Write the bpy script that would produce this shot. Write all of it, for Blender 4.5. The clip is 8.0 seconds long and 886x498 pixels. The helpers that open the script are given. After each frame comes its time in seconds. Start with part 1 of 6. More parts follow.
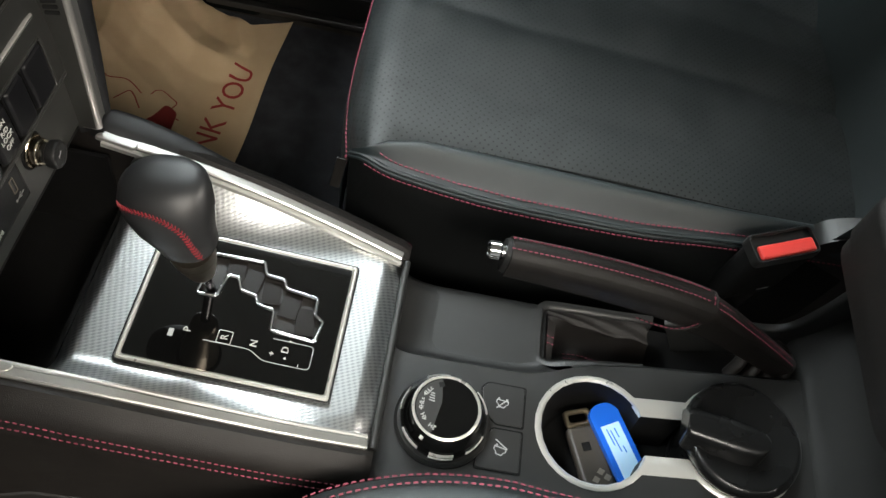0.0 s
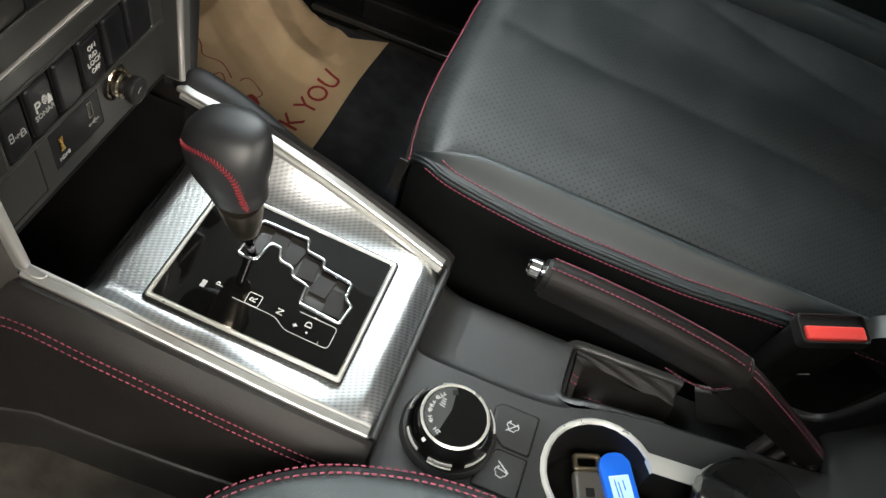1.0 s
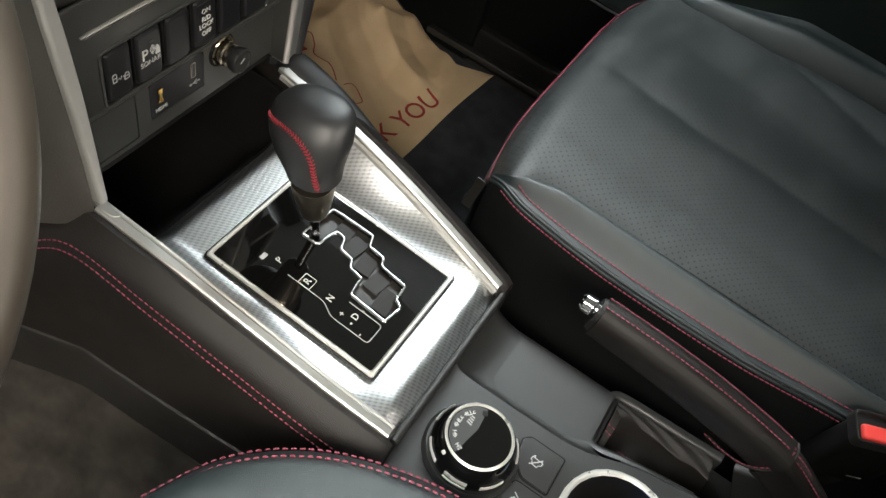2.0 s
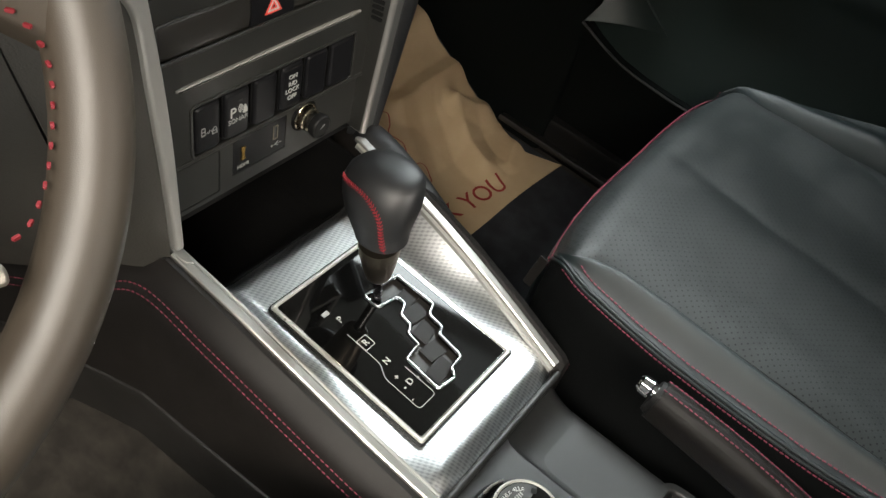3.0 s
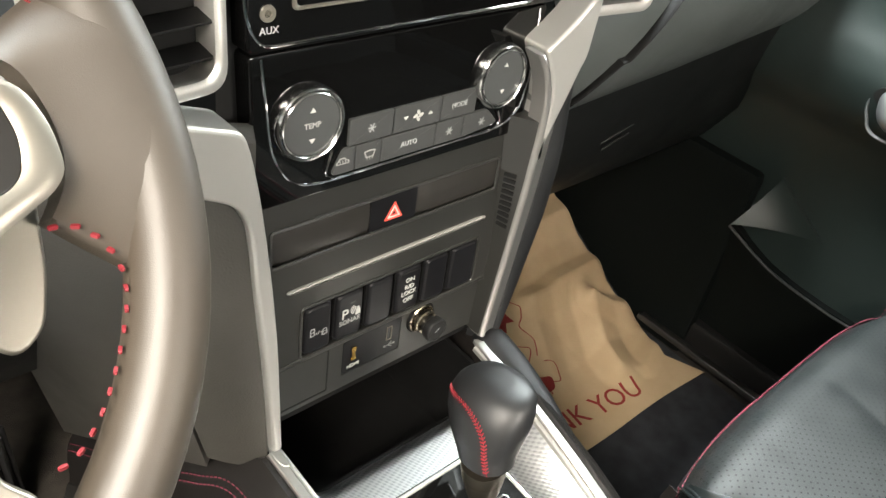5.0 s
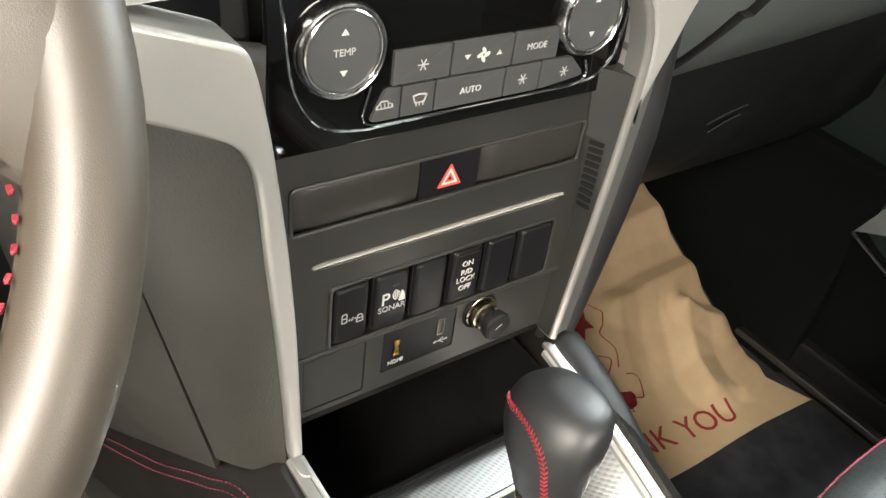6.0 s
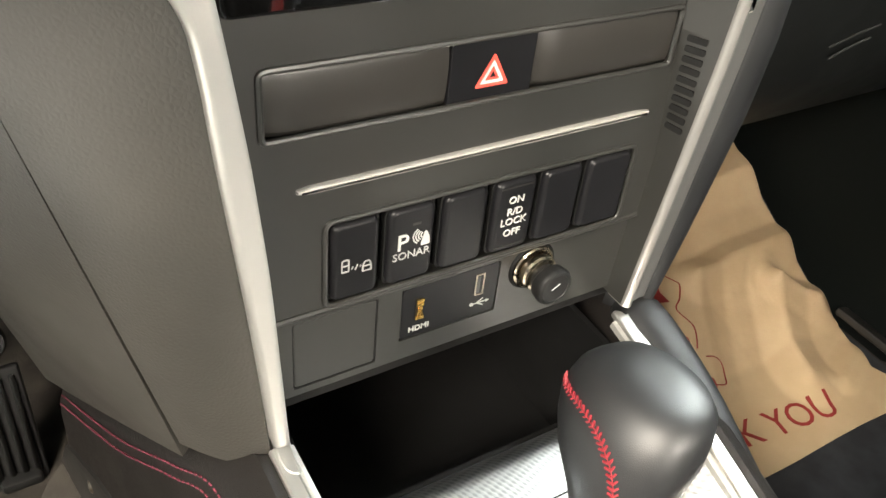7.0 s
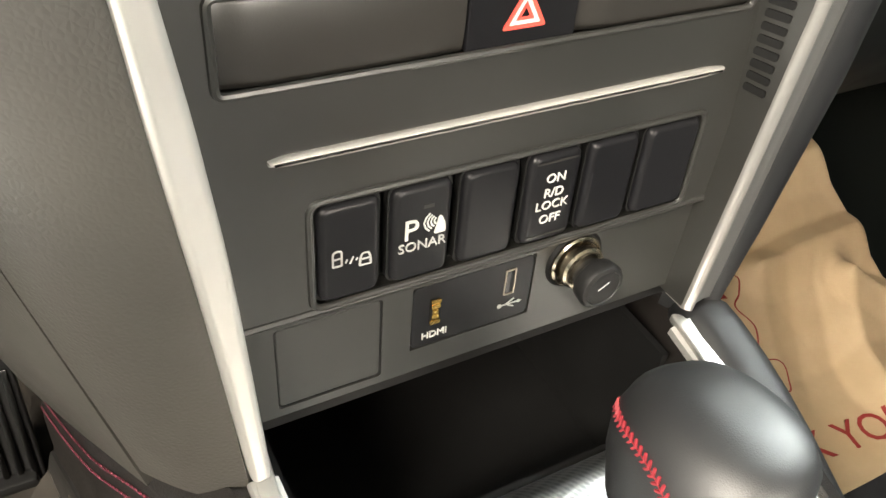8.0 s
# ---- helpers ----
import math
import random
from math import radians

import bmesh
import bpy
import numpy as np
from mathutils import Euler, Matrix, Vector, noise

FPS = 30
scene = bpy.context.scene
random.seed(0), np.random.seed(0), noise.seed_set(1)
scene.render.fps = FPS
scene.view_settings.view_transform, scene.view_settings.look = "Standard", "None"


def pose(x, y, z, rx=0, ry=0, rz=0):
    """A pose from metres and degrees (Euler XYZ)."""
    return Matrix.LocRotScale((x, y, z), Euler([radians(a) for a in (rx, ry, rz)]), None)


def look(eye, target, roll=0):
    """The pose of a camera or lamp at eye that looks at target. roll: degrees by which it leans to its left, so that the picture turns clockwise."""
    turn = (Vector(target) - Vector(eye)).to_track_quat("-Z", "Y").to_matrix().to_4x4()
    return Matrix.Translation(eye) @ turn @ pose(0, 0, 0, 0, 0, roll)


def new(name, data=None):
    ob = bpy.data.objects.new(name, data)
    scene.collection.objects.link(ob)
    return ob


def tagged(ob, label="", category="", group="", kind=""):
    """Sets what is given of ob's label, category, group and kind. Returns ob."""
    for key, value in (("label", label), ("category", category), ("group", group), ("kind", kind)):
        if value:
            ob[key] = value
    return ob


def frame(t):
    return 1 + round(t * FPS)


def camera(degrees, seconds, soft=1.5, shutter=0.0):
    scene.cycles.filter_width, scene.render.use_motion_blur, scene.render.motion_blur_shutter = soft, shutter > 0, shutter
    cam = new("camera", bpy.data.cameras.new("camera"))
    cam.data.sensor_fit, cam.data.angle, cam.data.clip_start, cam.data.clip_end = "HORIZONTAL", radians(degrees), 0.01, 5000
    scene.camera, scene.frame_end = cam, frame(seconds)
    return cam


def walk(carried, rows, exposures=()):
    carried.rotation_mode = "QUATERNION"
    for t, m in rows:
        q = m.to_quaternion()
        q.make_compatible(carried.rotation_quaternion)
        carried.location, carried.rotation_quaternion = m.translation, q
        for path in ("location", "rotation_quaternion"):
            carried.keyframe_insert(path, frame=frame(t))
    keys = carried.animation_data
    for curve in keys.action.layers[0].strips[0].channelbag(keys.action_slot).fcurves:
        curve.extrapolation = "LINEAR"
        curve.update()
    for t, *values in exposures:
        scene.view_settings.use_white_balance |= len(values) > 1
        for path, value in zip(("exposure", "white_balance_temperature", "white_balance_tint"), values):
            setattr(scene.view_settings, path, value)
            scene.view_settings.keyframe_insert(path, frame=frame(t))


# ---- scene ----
# ---- camera ----
cam = camera(57.11, 8.0)
PATH = [
    (0.0, -0.3289, -0.1226, 1.0206, 34.48, -8.06, -82.55),
    (0.5, -0.3485, -0.1360, 1.0015, 36.04, -9.69, -77.27),
    (1.0, -0.3639, -0.1493, 0.9918, 37.18, -11.53, -70.75),
    (1.5, -0.3757, -0.1654, 0.9787, 37.96, -12.90, -64.44),
    (1.7, -0.3738, -0.1708, 0.9807, 37.42, -13.26, -61.42),
    (2.8, -0.3910, -0.1824, 0.9656, 41.87, -13.89, -53.68),
    (3.0, -0.3930, -0.1864, 0.9705, 42.99, -13.48, -52.40),
    (3.5, -0.3945, -0.1851, 0.9777, 46.63, -13.19, -49.88),
    (4.0, -0.3995, -0.1825, 0.9862, 49.72, -12.59, -47.96),
    (4.5, -0.3911, -0.1782, 1.0006, 51.58, -11.52, -45.51),
    (4.7, -0.3694, -0.1781, 0.9924, 52.29, -10.63, -44.14),
    (5.8, -0.2948, -0.1451, 0.9166, 53.12, -8.56, -36.32),
    (6.0, -0.2715, -0.1348, 0.8980, 52.35, -8.46, -35.19),
    (6.5, -0.2269, -0.1024, 0.8335, 51.29, -7.50, -32.54),
    (7.0, -0.1983, -0.0759, 0.8027, 50.11, -6.88, -30.75),
    (7.5, -0.1731, -0.0544, 0.7802, 49.37, -6.01, -29.11),
    (8.0, -0.1555, -0.0317, 0.7551, 48.94, -5.40, -28.14),
]
EXPOSURES = [(0.0, -0.64, 6600, 10), (0.5, -0.60, 6600, 10), (1.0, -0.45, 6600, 10), (1.5, -0.42, 6650, 10), (2.8, -0.66, 6650, 10), (3.0, -0.68, 6650, 10), (3.5, -0.40, 6700, 10), (4.0, 0.10, 6700, 10), (4.5, 0.36, 6700, 10), (6.0, 0.55, 6700, 10), (7.0, 0.95, 6850, 10), (8.0, 1.02, 6900, 10)]
walk(cam, [(t, pose(x, y, z, rx, ry, rz)) for t, x, y, z, rx, ry, rz in PATH], EXPOSURES)

# ---- world and light: a bright showroom hall round the car ----
world = bpy.data.worlds.new("world")
world.use_nodes = True
world.node_tree.nodes["Background"].inputs[0].default_value = (0.9, 0.95, 1.0, 1)
world.node_tree.nodes["Background"].inputs[1].default_value = 0.01
scene.world = world


def area_lamp(name, m, sx, sy, watts, colour):
    la = bpy.data.lights.new(name, "AREA")
    la.shape, la.size, la.size_y, la.energy, la.color = "RECTANGLE", sx, sy, watts, colour
    ob = new(name, la)
    ob.matrix_world = m
    return ob


# area lamps of the hall, out of view, aimed to match the light inside
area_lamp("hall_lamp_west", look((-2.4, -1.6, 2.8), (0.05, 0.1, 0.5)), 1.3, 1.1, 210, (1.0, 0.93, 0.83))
# extra unseen fill, added to brighten the cup holders, tray and console top
area_lamp("console_fill_lamp", look((-2.2, -0.4, 3.0), (0.0, -0.2, 0.5)), 1.3, 1.1, 115, (1.0, 0.97, 0.90))
area_lamp("hall_lamp_north", pose(0.15, 1.50, 3.5), 2.2, 1.6, 720, (0.90, 0.98, 1.0))
area_lamp("hall_lamp_south", look((-0.4, -3.8, 1.85), (-0.05, 0.1, 0.7)), 3.0, 1.3, 460, (1.0, 0.95, 0.87))
area_lamp("hall_lamp_east", look((3.0, 1.2, 2.6), (0.1, 0.2, 0.6)), 3.2, 2.4, 640, (0.88, 0.98, 1.0))


# ---- materials ----
class Nodes:
    """A Principled material with short calls for its nodes."""

    def __init__(self, name, colour, rough=0.5, metal=0.0, **more):
        self.mat = bpy.data.materials.new(name)
        self.mat.use_nodes = True
        self.t = self.mat.node_tree
        self.p = self.t.nodes["Principled BSDF"]
        self.p.inputs["Base Color"].default_value = (*colour, 1)
        self.p.inputs["Roughness"].default_value = rough
        self.p.inputs["Metallic"].default_value = metal
        for k, v in more.items():
            self.p.inputs[k.replace("_", " ")].default_value = v
        self.colour, self.rough = colour, rough
        co = self.t.nodes.new("ShaderNodeTexCoord")
        self.co = co.outputs["Object"]

    def noise(self, scale, detail=3.0, rough=0.55):
        n = self.t.nodes.new("ShaderNodeTexNoise")
        n.inputs["Scale"].default_value, n.inputs["Detail"].default_value, n.inputs["Roughness"].default_value = scale, detail, rough
        self.t.links.new(self.co, n.inputs["Vector"])
        return n.outputs["Fac"]

    def cells(self, scale, feature="DISTANCE_TO_EDGE"):
        n = self.t.nodes.new("ShaderNodeTexVoronoi")
        n.feature = feature
        n.inputs["Scale"].default_value = scale
        self.t.links.new(self.co, n.inputs["Vector"])
        return n.outputs["Distance"]

    def math(self, op, a, b=0.0, c=0.0):
        n = self.t.nodes.new("ShaderNodeMath")
        n.operation = op
        for i, v in enumerate((a, b, c)):
            if isinstance(v, (int, float)):
                n.inputs[i].default_value = v
            else:
                self.t.links.new(v, n.inputs[i])
        return n.outputs[0]

    def axis(self):
        n = self.t.nodes.new("ShaderNodeSeparateXYZ")
        self.t.links.new(self.co, n.inputs[0])
        return n.outputs

    def ramp(self, fac, lo, hi, a, b):
        n = self.t.nodes.new("ShaderNodeMapRange")
        n.inputs[1].default_value, n.inputs[2].default_value, n.inputs[3].default_value, n.inputs[4].default_value = lo, hi, a, b
        self.t.links.new(fac, n.inputs[0])
        return n.outputs[0]

    def mix(self, fac, a, b):
        n = self.t.nodes.new("ShaderNodeMix")
        n.data_type = "RGBA"
        n.inputs["A"].default_value, n.inputs["B"].default_value = (*a, 1), (*b, 1)
        self.t.links.new(fac, n.inputs["Factor"])
        return n.outputs["Result"]

    def tint(self, fac, other, lo=0.35, hi=0.7):
        self.t.links.new(self.mix(self.ramp(fac, lo, hi, 0, 1), self.colour, other), self.p.inputs["Base Color"])
        return self

    def gloss(self, fac, a, b, lo=0.3, hi=0.7):
        self.t.links.new(self.ramp(fac, lo, hi, a, b), self.p.inputs["Roughness"])
        return self

    def bump(self, height, strength, distance):
        n = self.t.nodes.new("ShaderNodeBump")
        n.inputs["Strength"].default_value, n.inputs["Distance"].default_value = strength, distance
        self.t.links.new(height, n.inputs["Height"])
        self.t.links.new(n.outputs[0], self.p.inputs["Normal"])
        return self


def leather(name, a, b, rough, grain=900.0, relief=0.35, spec=0.5):
    n = Nodes(name, a, rough, Specular_IOR_Level=spec)
    n.tint(n.noise(9, 4), b).gloss(n.noise(14, 3), rough - 0.06, rough + 0.08)
    return n.bump(n.math("ADD", n.math("MULTIPLY", n.cells(grain), 2.0), n.noise(45, 3)), relief, 0.0006).mat


def plastic(name, a, b, rough, grain=1500.0, relief=0.3, spec=0.5):
    n = Nodes(name, a, rough, Specular_IOR_Level=spec)
    n.tint(n.noise(12, 4), b).gloss(n.noise(20, 3), rough - 0.05, rough + 0.07)
    return n.bump(n.noise(grain, 2, 0.6), relief, 0.0004).mat


M_LEATHER = leather("black_leather", (0.0122, 0.0185, 0.0196), (0.0172, 0.0252, 0.0266), 0.42, spec=0.75)
M_KNOB = leather("knob_leather", (0.0065, 0.0068, 0.0075), (0.010, 0.0104, 0.0112), 0.45, 1100, 0.09, 0.7)
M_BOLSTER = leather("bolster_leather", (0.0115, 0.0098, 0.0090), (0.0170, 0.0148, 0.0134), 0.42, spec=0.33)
M_RIM = leather("rim_leather", (0.047, 0.0360, 0.0255), (0.059, 0.0455, 0.0325), 0.47, 1300, 0.10, 0.9)


def perforated():
    n = Nodes("perforated_leather", (0.021, 0.024, 0.024), 0.45, Specular_IOR_Level=0.75)
    x, y, z = n.axis()
    u, v = n.math("MULTIPLY", n.math("ADD", x, y), 120.0), n.math("MULTIPLY", n.math("SUBTRACT", x, y), 120.0)
    fu, fv = n.math("SUBTRACT", n.math("FRACT", u), 0.5), n.math("SUBTRACT", n.math("FRACT", v), 0.5)
    r = n.math("SQRT", n.math("ADD", n.math("MULTIPLY", fu, fu), n.math("MULTIPLY", fv, fv)))
    hole = n.ramp(r, 0.09, 0.18, 0, 1)
    n.t.links.new(n.mix(hole, (0.0075, 0.0092, 0.0094), (0.0165, 0.0200, 0.0205)), n.p.inputs["Base Color"])
    n.gloss(n.noise(13, 3, 0.55), 0.46, 0.64, 0.47, 0.60)
    n.t.links.new(n.ramp(hole, 0, 1, 0.22, 0.62), n.p.inputs["Specular IOR Level"])
    return n.bump(n.math("ADD", n.math("MULTIPLY", n.cells(800), 1.5), n.noise(60, 3)), 0.35, 0.0006).mat


M_PERF = perforated()
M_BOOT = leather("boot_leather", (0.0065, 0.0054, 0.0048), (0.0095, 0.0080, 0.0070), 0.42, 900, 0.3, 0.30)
# darker leather that carries the shade on the seat's left side
M_SKIRT_SHADE = leather("shaded_leather", (0.0062, 0.0068, 0.0070), (0.0090, 0.0098, 0.0100), 0.5, spec=0.18)
M_PAD = leather("dash_pad", (0.062, 0.070, 0.068), (0.075, 0.083, 0.081), 0.36, 800, 0.15, 0.7)
M_DOOR = leather("door_vinyl", (0.021, 0.0315, 0.0285), (0.027, 0.0385, 0.0355), 0.40, 700, 0.2, 0.55)
M_DARK = plastic("black_plastic", (0.007, 0.007, 0.007), (0.011, 0.011, 0.011), 0.5, spec=0.3)
M_TRAY = plastic("matt_black_plastic", (0.004, 0.004, 0.004), (0.007, 0.007, 0.007), 0.65, spec=0.2)
M_PANEL = plastic("soft_grey_plastic", (0.017, 0.0172, 0.0168), (0.023, 0.0233, 0.0228), 0.37, spec=0.55)
M_STACK = plastic("stack_grey_plastic", (0.0155, 0.0155, 0.0140), (0.0210, 0.0207, 0.0188), 0.36, 1800, 0.10, 0.75)
M_SWITCH = plastic("switch_black", (0.006, 0.006, 0.007), (0.009, 0.009, 0.010), 0.34, 2200, 0.12, 0.22)
M_POCKET = plastic("pocket_black", (0.020, 0.0185, 0.0165), (0.027, 0.0250, 0.0225), 0.33, 1800, 0.12, 0.5)
M_DASH = plastic("dash_black", (0.0055, 0.0062, 0.0062), (0.008, 0.0088, 0.0088), 0.45, 700, 0.35, 0.28)
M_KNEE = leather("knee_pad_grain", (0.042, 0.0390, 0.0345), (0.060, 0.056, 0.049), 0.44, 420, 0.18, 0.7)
M_GLOSS = Nodes("piano_black", (0.003, 0.003, 0.003), 0.03, Specular_IOR_Level=0.45).mat
M_KEYGREY = plastic("key_grey", (0.045, 0.047, 0.047), (0.056, 0.058, 0.058), 0.36)


def paint_silver(name, colour, metal, rough):
    n = Nodes(name, colour, rough, metal)
    return n.gloss(n.noise(60, 3), rough - 0.03, rough + 0.05).bump(n.noise(900, 2), 0.06, 0.0003).mat


M_SILVER = paint_silver("satin_silver", (0.62, 0.61, 0.58), 0.62, 0.35)
M_RAIL = paint_silver("rail_silver", (0.54, 0.535, 0.51), 0.8, 0.32)
M_CHROME = Nodes("chrome", (0.85, 0.85, 0.86), 0.06, 1.0).mat
M_SATIN = paint_silver("spoke_silver", (0.35, 0.325, 0.28), 0.8, 0.36)
M_GRAB = paint_silver("handle_silver", (0.40, 0.41, 0.42), 0.8, 0.34)
M_SHADED_SILVER = paint_silver("shaded_silver", (0.25, 0.25, 0.24), 0.7, 0.36)
M_RING = paint_silver("bright_rim", (0.76, 0.74, 0.69), 0.62, 0.30)
M_DIALRING = paint_silver("dial_chrome", (0.60, 0.60, 0.59), 1.0, 0.16)
M_INLAY = paint_silver("inlay_silver", (0.82, 0.80, 0.76), 0.3, 0.30)
M_BIN = plastic("bin_black", (0.005, 0.005, 0.005), (0.008, 0.008, 0.008), 0.26, 900, 0.08)
M_STEEL = Nodes("collar_steel", (0.31, 0.270, 0.220), 0.28, 1.0).mat
M_ROD = Nodes("dark_steel", (0.16, 0.16, 0.16), 0.22, 1.0).mat
M_FLAP = Nodes("flap_grey", (0.012, 0.010, 0.009), 0.42, Specular_IOR_Level=0.22).mat
M_SMOKE = plastic("smoke_grey", (0.016, 0.015, 0.014), (0.021, 0.020, 0.019), 0.38, 2000, 0.1)


def weave():
    """Satin metal stamped with a fine staggered grid of small lozenges, about 3 mm apart."""
    n = Nodes("textured_silver", (0.70, 0.70, 0.68), 0.30, 1.0)
    x, y, z = n.axis()
    s1 = n.math("SINE", n.math("MULTIPLY", n.math("ADD", x, n.math("MULTIPLY", y, 0.55)), 1950.0))
    s2 = n.math("SINE", n.math("MULTIPLY", n.math("SUBTRACT", y, n.math("MULTIPLY", x, 0.30)), 1250.0))
    w = n.math("ADD", s1, n.math("MULTIPLY", s2, 0.7))
    n.t.links.new(n.mix(n.ramp(w, -1.2, 0.4, 0, 1), (0.46, 0.475, 0.49), (0.70, 0.715, 0.715)), n.p.inputs["Base Color"])
    n.gloss(n.noise(18, 3), 0.31, 0.38)
    return n.bump(w, 0.075, 0.0005).mat


M_WEAVE = weave()


def carpet(name, a, b):
    n = Nodes(name, a, 0.95)
    n.tint(n.noise(30, 5), b)
    return n.bump(n.noise(1100, 3, 0.7), 0.9, 0.003).mat


# near-black colour in place of the shade on kick panel and door pocket
M_FOOTWELL_SHADE = Nodes("footwell_shade", (0.0042, 0.0056, 0.0052), 0.85, Specular_IOR_Level=0.10).mat
M_CARPET = carpet("floor_carpet", (0.024, 0.020, 0.0155), (0.062, 0.053, 0.043))
M_MAT = carpet("black_mat", (0.025, 0.0265, 0.031), (0.050, 0.0525, 0.060))


def paper():
    n = Nodes("kraft_paper", (0.45, 0.325, 0.19), 0.75)
    n.tint(n.noise(10, 5), (0.53, 0.395, 0.245))
    return n.bump(n.noise(35, 4), 0.10, 0.004).mat


M_PAPER = paper()
M_INK = Nodes("red_ink", (0.26, 0.022, 0.018), 0.8).mat
M_THREAD = Nodes("red_thread", (0.22, 0.042, 0.068), 0.7).mat
M_THREAD2 = Nodes("bright_red_thread", (0.22, 0.014, 0.022), 0.65).mat
M_BUCKLE = Nodes("buckle_red", (0.85, 0.07, 0.06), 0.35).mat
M_WHITE = Nodes("white_print", (0.48, 0.48, 0.46), 0.6).mat
M_GREYPRINT = Nodes("grey_print", (0.40, 0.41, 0.41), 0.6).mat
M_DIMPRINT = Nodes("dim_print", (0.34, 0.34, 0.33), 0.6).mat
M_REDPRINT = Nodes("red_print", (0.72, 0.07, 0.05), 0.5).mat
M_BLUE = Nodes("blue_plastic", (0.010, 0.12, 0.62), 0.28).mat
M_TAGPAPER = Nodes("tag_paper", (0.42, 0.66, 0.90), 0.6).mat
M_STRIP = paint_silver("strip_silver", (0.33, 0.32, 0.30), 0.45, 0.55)
M_TRIM = paint_silver("ridge_silver", (0.36, 0.35, 0.335), 0.72, 0.33)
M_GOLD = Nodes("pale_gold", (0.60, 0.52, 0.40), 0.2, 1.0).mat
M_BRASS = Nodes("brass", (0.80, 0.52, 0.16), 0.25, 1.0).mat
M_FACE = plastic("dial_face", (0.060, 0.064, 0.064), (0.070, 0.074, 0.074), 0.22, 1500, 0.05)
M_KEYBODY = plastic("key_black", (0.045, 0.039, 0.032), (0.054, 0.047, 0.039), 0.38)
M_KEYGOLD = Nodes("key_loop_metal", (0.62, 0.52, 0.36), 0.3, 1.0).mat
M_ROOF = plastic("headlining", (0.52, 0.51, 0.48), (0.56, 0.55, 0.52), 0.9, 500, 0.4)
M_HALL = plastic("hall_paint", (0.16, 0.16, 0.155), (0.19, 0.19, 0.185), 0.8, 60, 0.1)

M_HALLFLOOR = plastic("hall_tiles", (0.55, 0.54, 0.52), (0.60, 0.59, 0.57), 0.3, 60, 0.05)


# ---- mesh helpers ----
def flat_normals(me, limit):
    """Corner normals weighted by face area, so that broad faces stay flat beside their rounded edges."""
    faces = [(p.normal.copy(), p.area) for p in me.polygons]
    around = [[] for _ in me.vertices]
    for p in me.polygons:
        for v in p.vertices:
            around[v].append(p.index)
    out = []
    for p in me.polygons:
        n = faces[p.index][0]
        for v in p.vertices:
            total = Vector((0, 0, 0))
            for k in around[v]:
                if n.dot(faces[k][0]) > limit:
                    total += faces[k][0] * faces[k][1]
            out.append(total.normalized() if total.length > 1e-14 else n)
    me.normals_split_custom_set(out)


def mesh_of(bm, name, mat, angle=38):
    bmesh.ops.recalc_face_normals(bm, faces=bm.faces)
    me = bpy.data.meshes.new(name)
    bm.to_mesh(me)
    bm.free()
    me.materials.append(mat)
    me.shade_smooth()
    flat_normals(me, math.cos(radians(angle)))
    return me


def part(name, bm, mat, parent=None, label="", angle=38):
    ob = new(name, mesh_of(bm, name, mat, angle))
    if parent:
        ob.parent = parent
    if label:
        ob["label"] = label
    return ob


def thing(name, label, category, group="", at=(0, 0, 0)):
    ob = new(name)
    ob.empty_display_size = 0.02
    ob.location = at
    return tagged(ob, label, category, group)


def structure(name, bm, mat, label="", category=""):
    return tagged(part(name, bm, mat), label, category, kind="structure")


def rbox(size, m=Matrix(), r=0.002, seg=2, bm=None):
    b = bmesh.new()
    bmesh.ops.create_cube(b, size=1.0)
    bmesh.ops.scale(b, vec=size, verts=b.verts)
    if r > 0:
        bmesh.ops.bevel(b, geom=list(b.edges), offset=min(r, 0.49 * min(size)), segments=seg, profile=0.5, affect="EDGES")
    bmesh.ops.transform(b, matrix=m, verts=b.verts)
    return join(bm, b)


def join(bm, b):
    if bm is None:
        return b
    me = bpy.data.meshes.new("tmp")
    b.to_mesh(me)
    b.free()
    bm.from_mesh(me)
    bpy.data.meshes.remove(me)
    return bm


def rounded(pts, rad, n=5):
    """The polygon with its corners rounded; rad: one radius or one for each corner."""
    out, k = [], len(pts)
    for i in range(k):
        p, a, b = Vector(pts[i]), Vector(pts[i - 1]), Vector(pts[(i + 1) % k])
        r = rad[i] if isinstance(rad, (list, tuple)) else rad
        if r <= 0:
            out.append(p)
            continue
        u, v = (a - p), (b - p)
        r = min(r, 0.49 * u.length, 0.49 * v.length)
        s, e = p + u.normalized() * r, p + v.normalized() * r
        for j in range(n + 1):
            t = j / n
            out.append((1 - t) ** 2 * s + 2 * t * (1 - t) * p + t * t * e)
    return out


def prism(pts, depth, m=Matrix(), r=0.0, seg=2, bm=None):
    """The polygon in local xy, with its face at z = 0 and its back at -depth; r rounds the front edge."""
    b = bmesh.new()
    front = b.faces.new([b.verts.new((p[0], p[1], 0)) for p in pts])
    front.normal_update()
    if front.normal.z < 0:
        front.normal_flip()
    ret = bmesh.ops.extrude_face_region(b, geom=[front])
    bmesh.ops.translate(b, vec=(0, 0, -depth), verts=[v for v in ret["geom"] if isinstance(v, bmesh.types.BMVert)])
    if r > 0:
        edges = [e for e in b.edges if all(abs(v.co.z) < 1e-7 for v in e.verts)]
        bmesh.ops.bevel(b, geom=edges, offset=r, segments=seg, profile=0.5, affect="EDGES")
    bmesh.ops.transform(b, matrix=m, verts=b.verts)
    return join(bm, b)


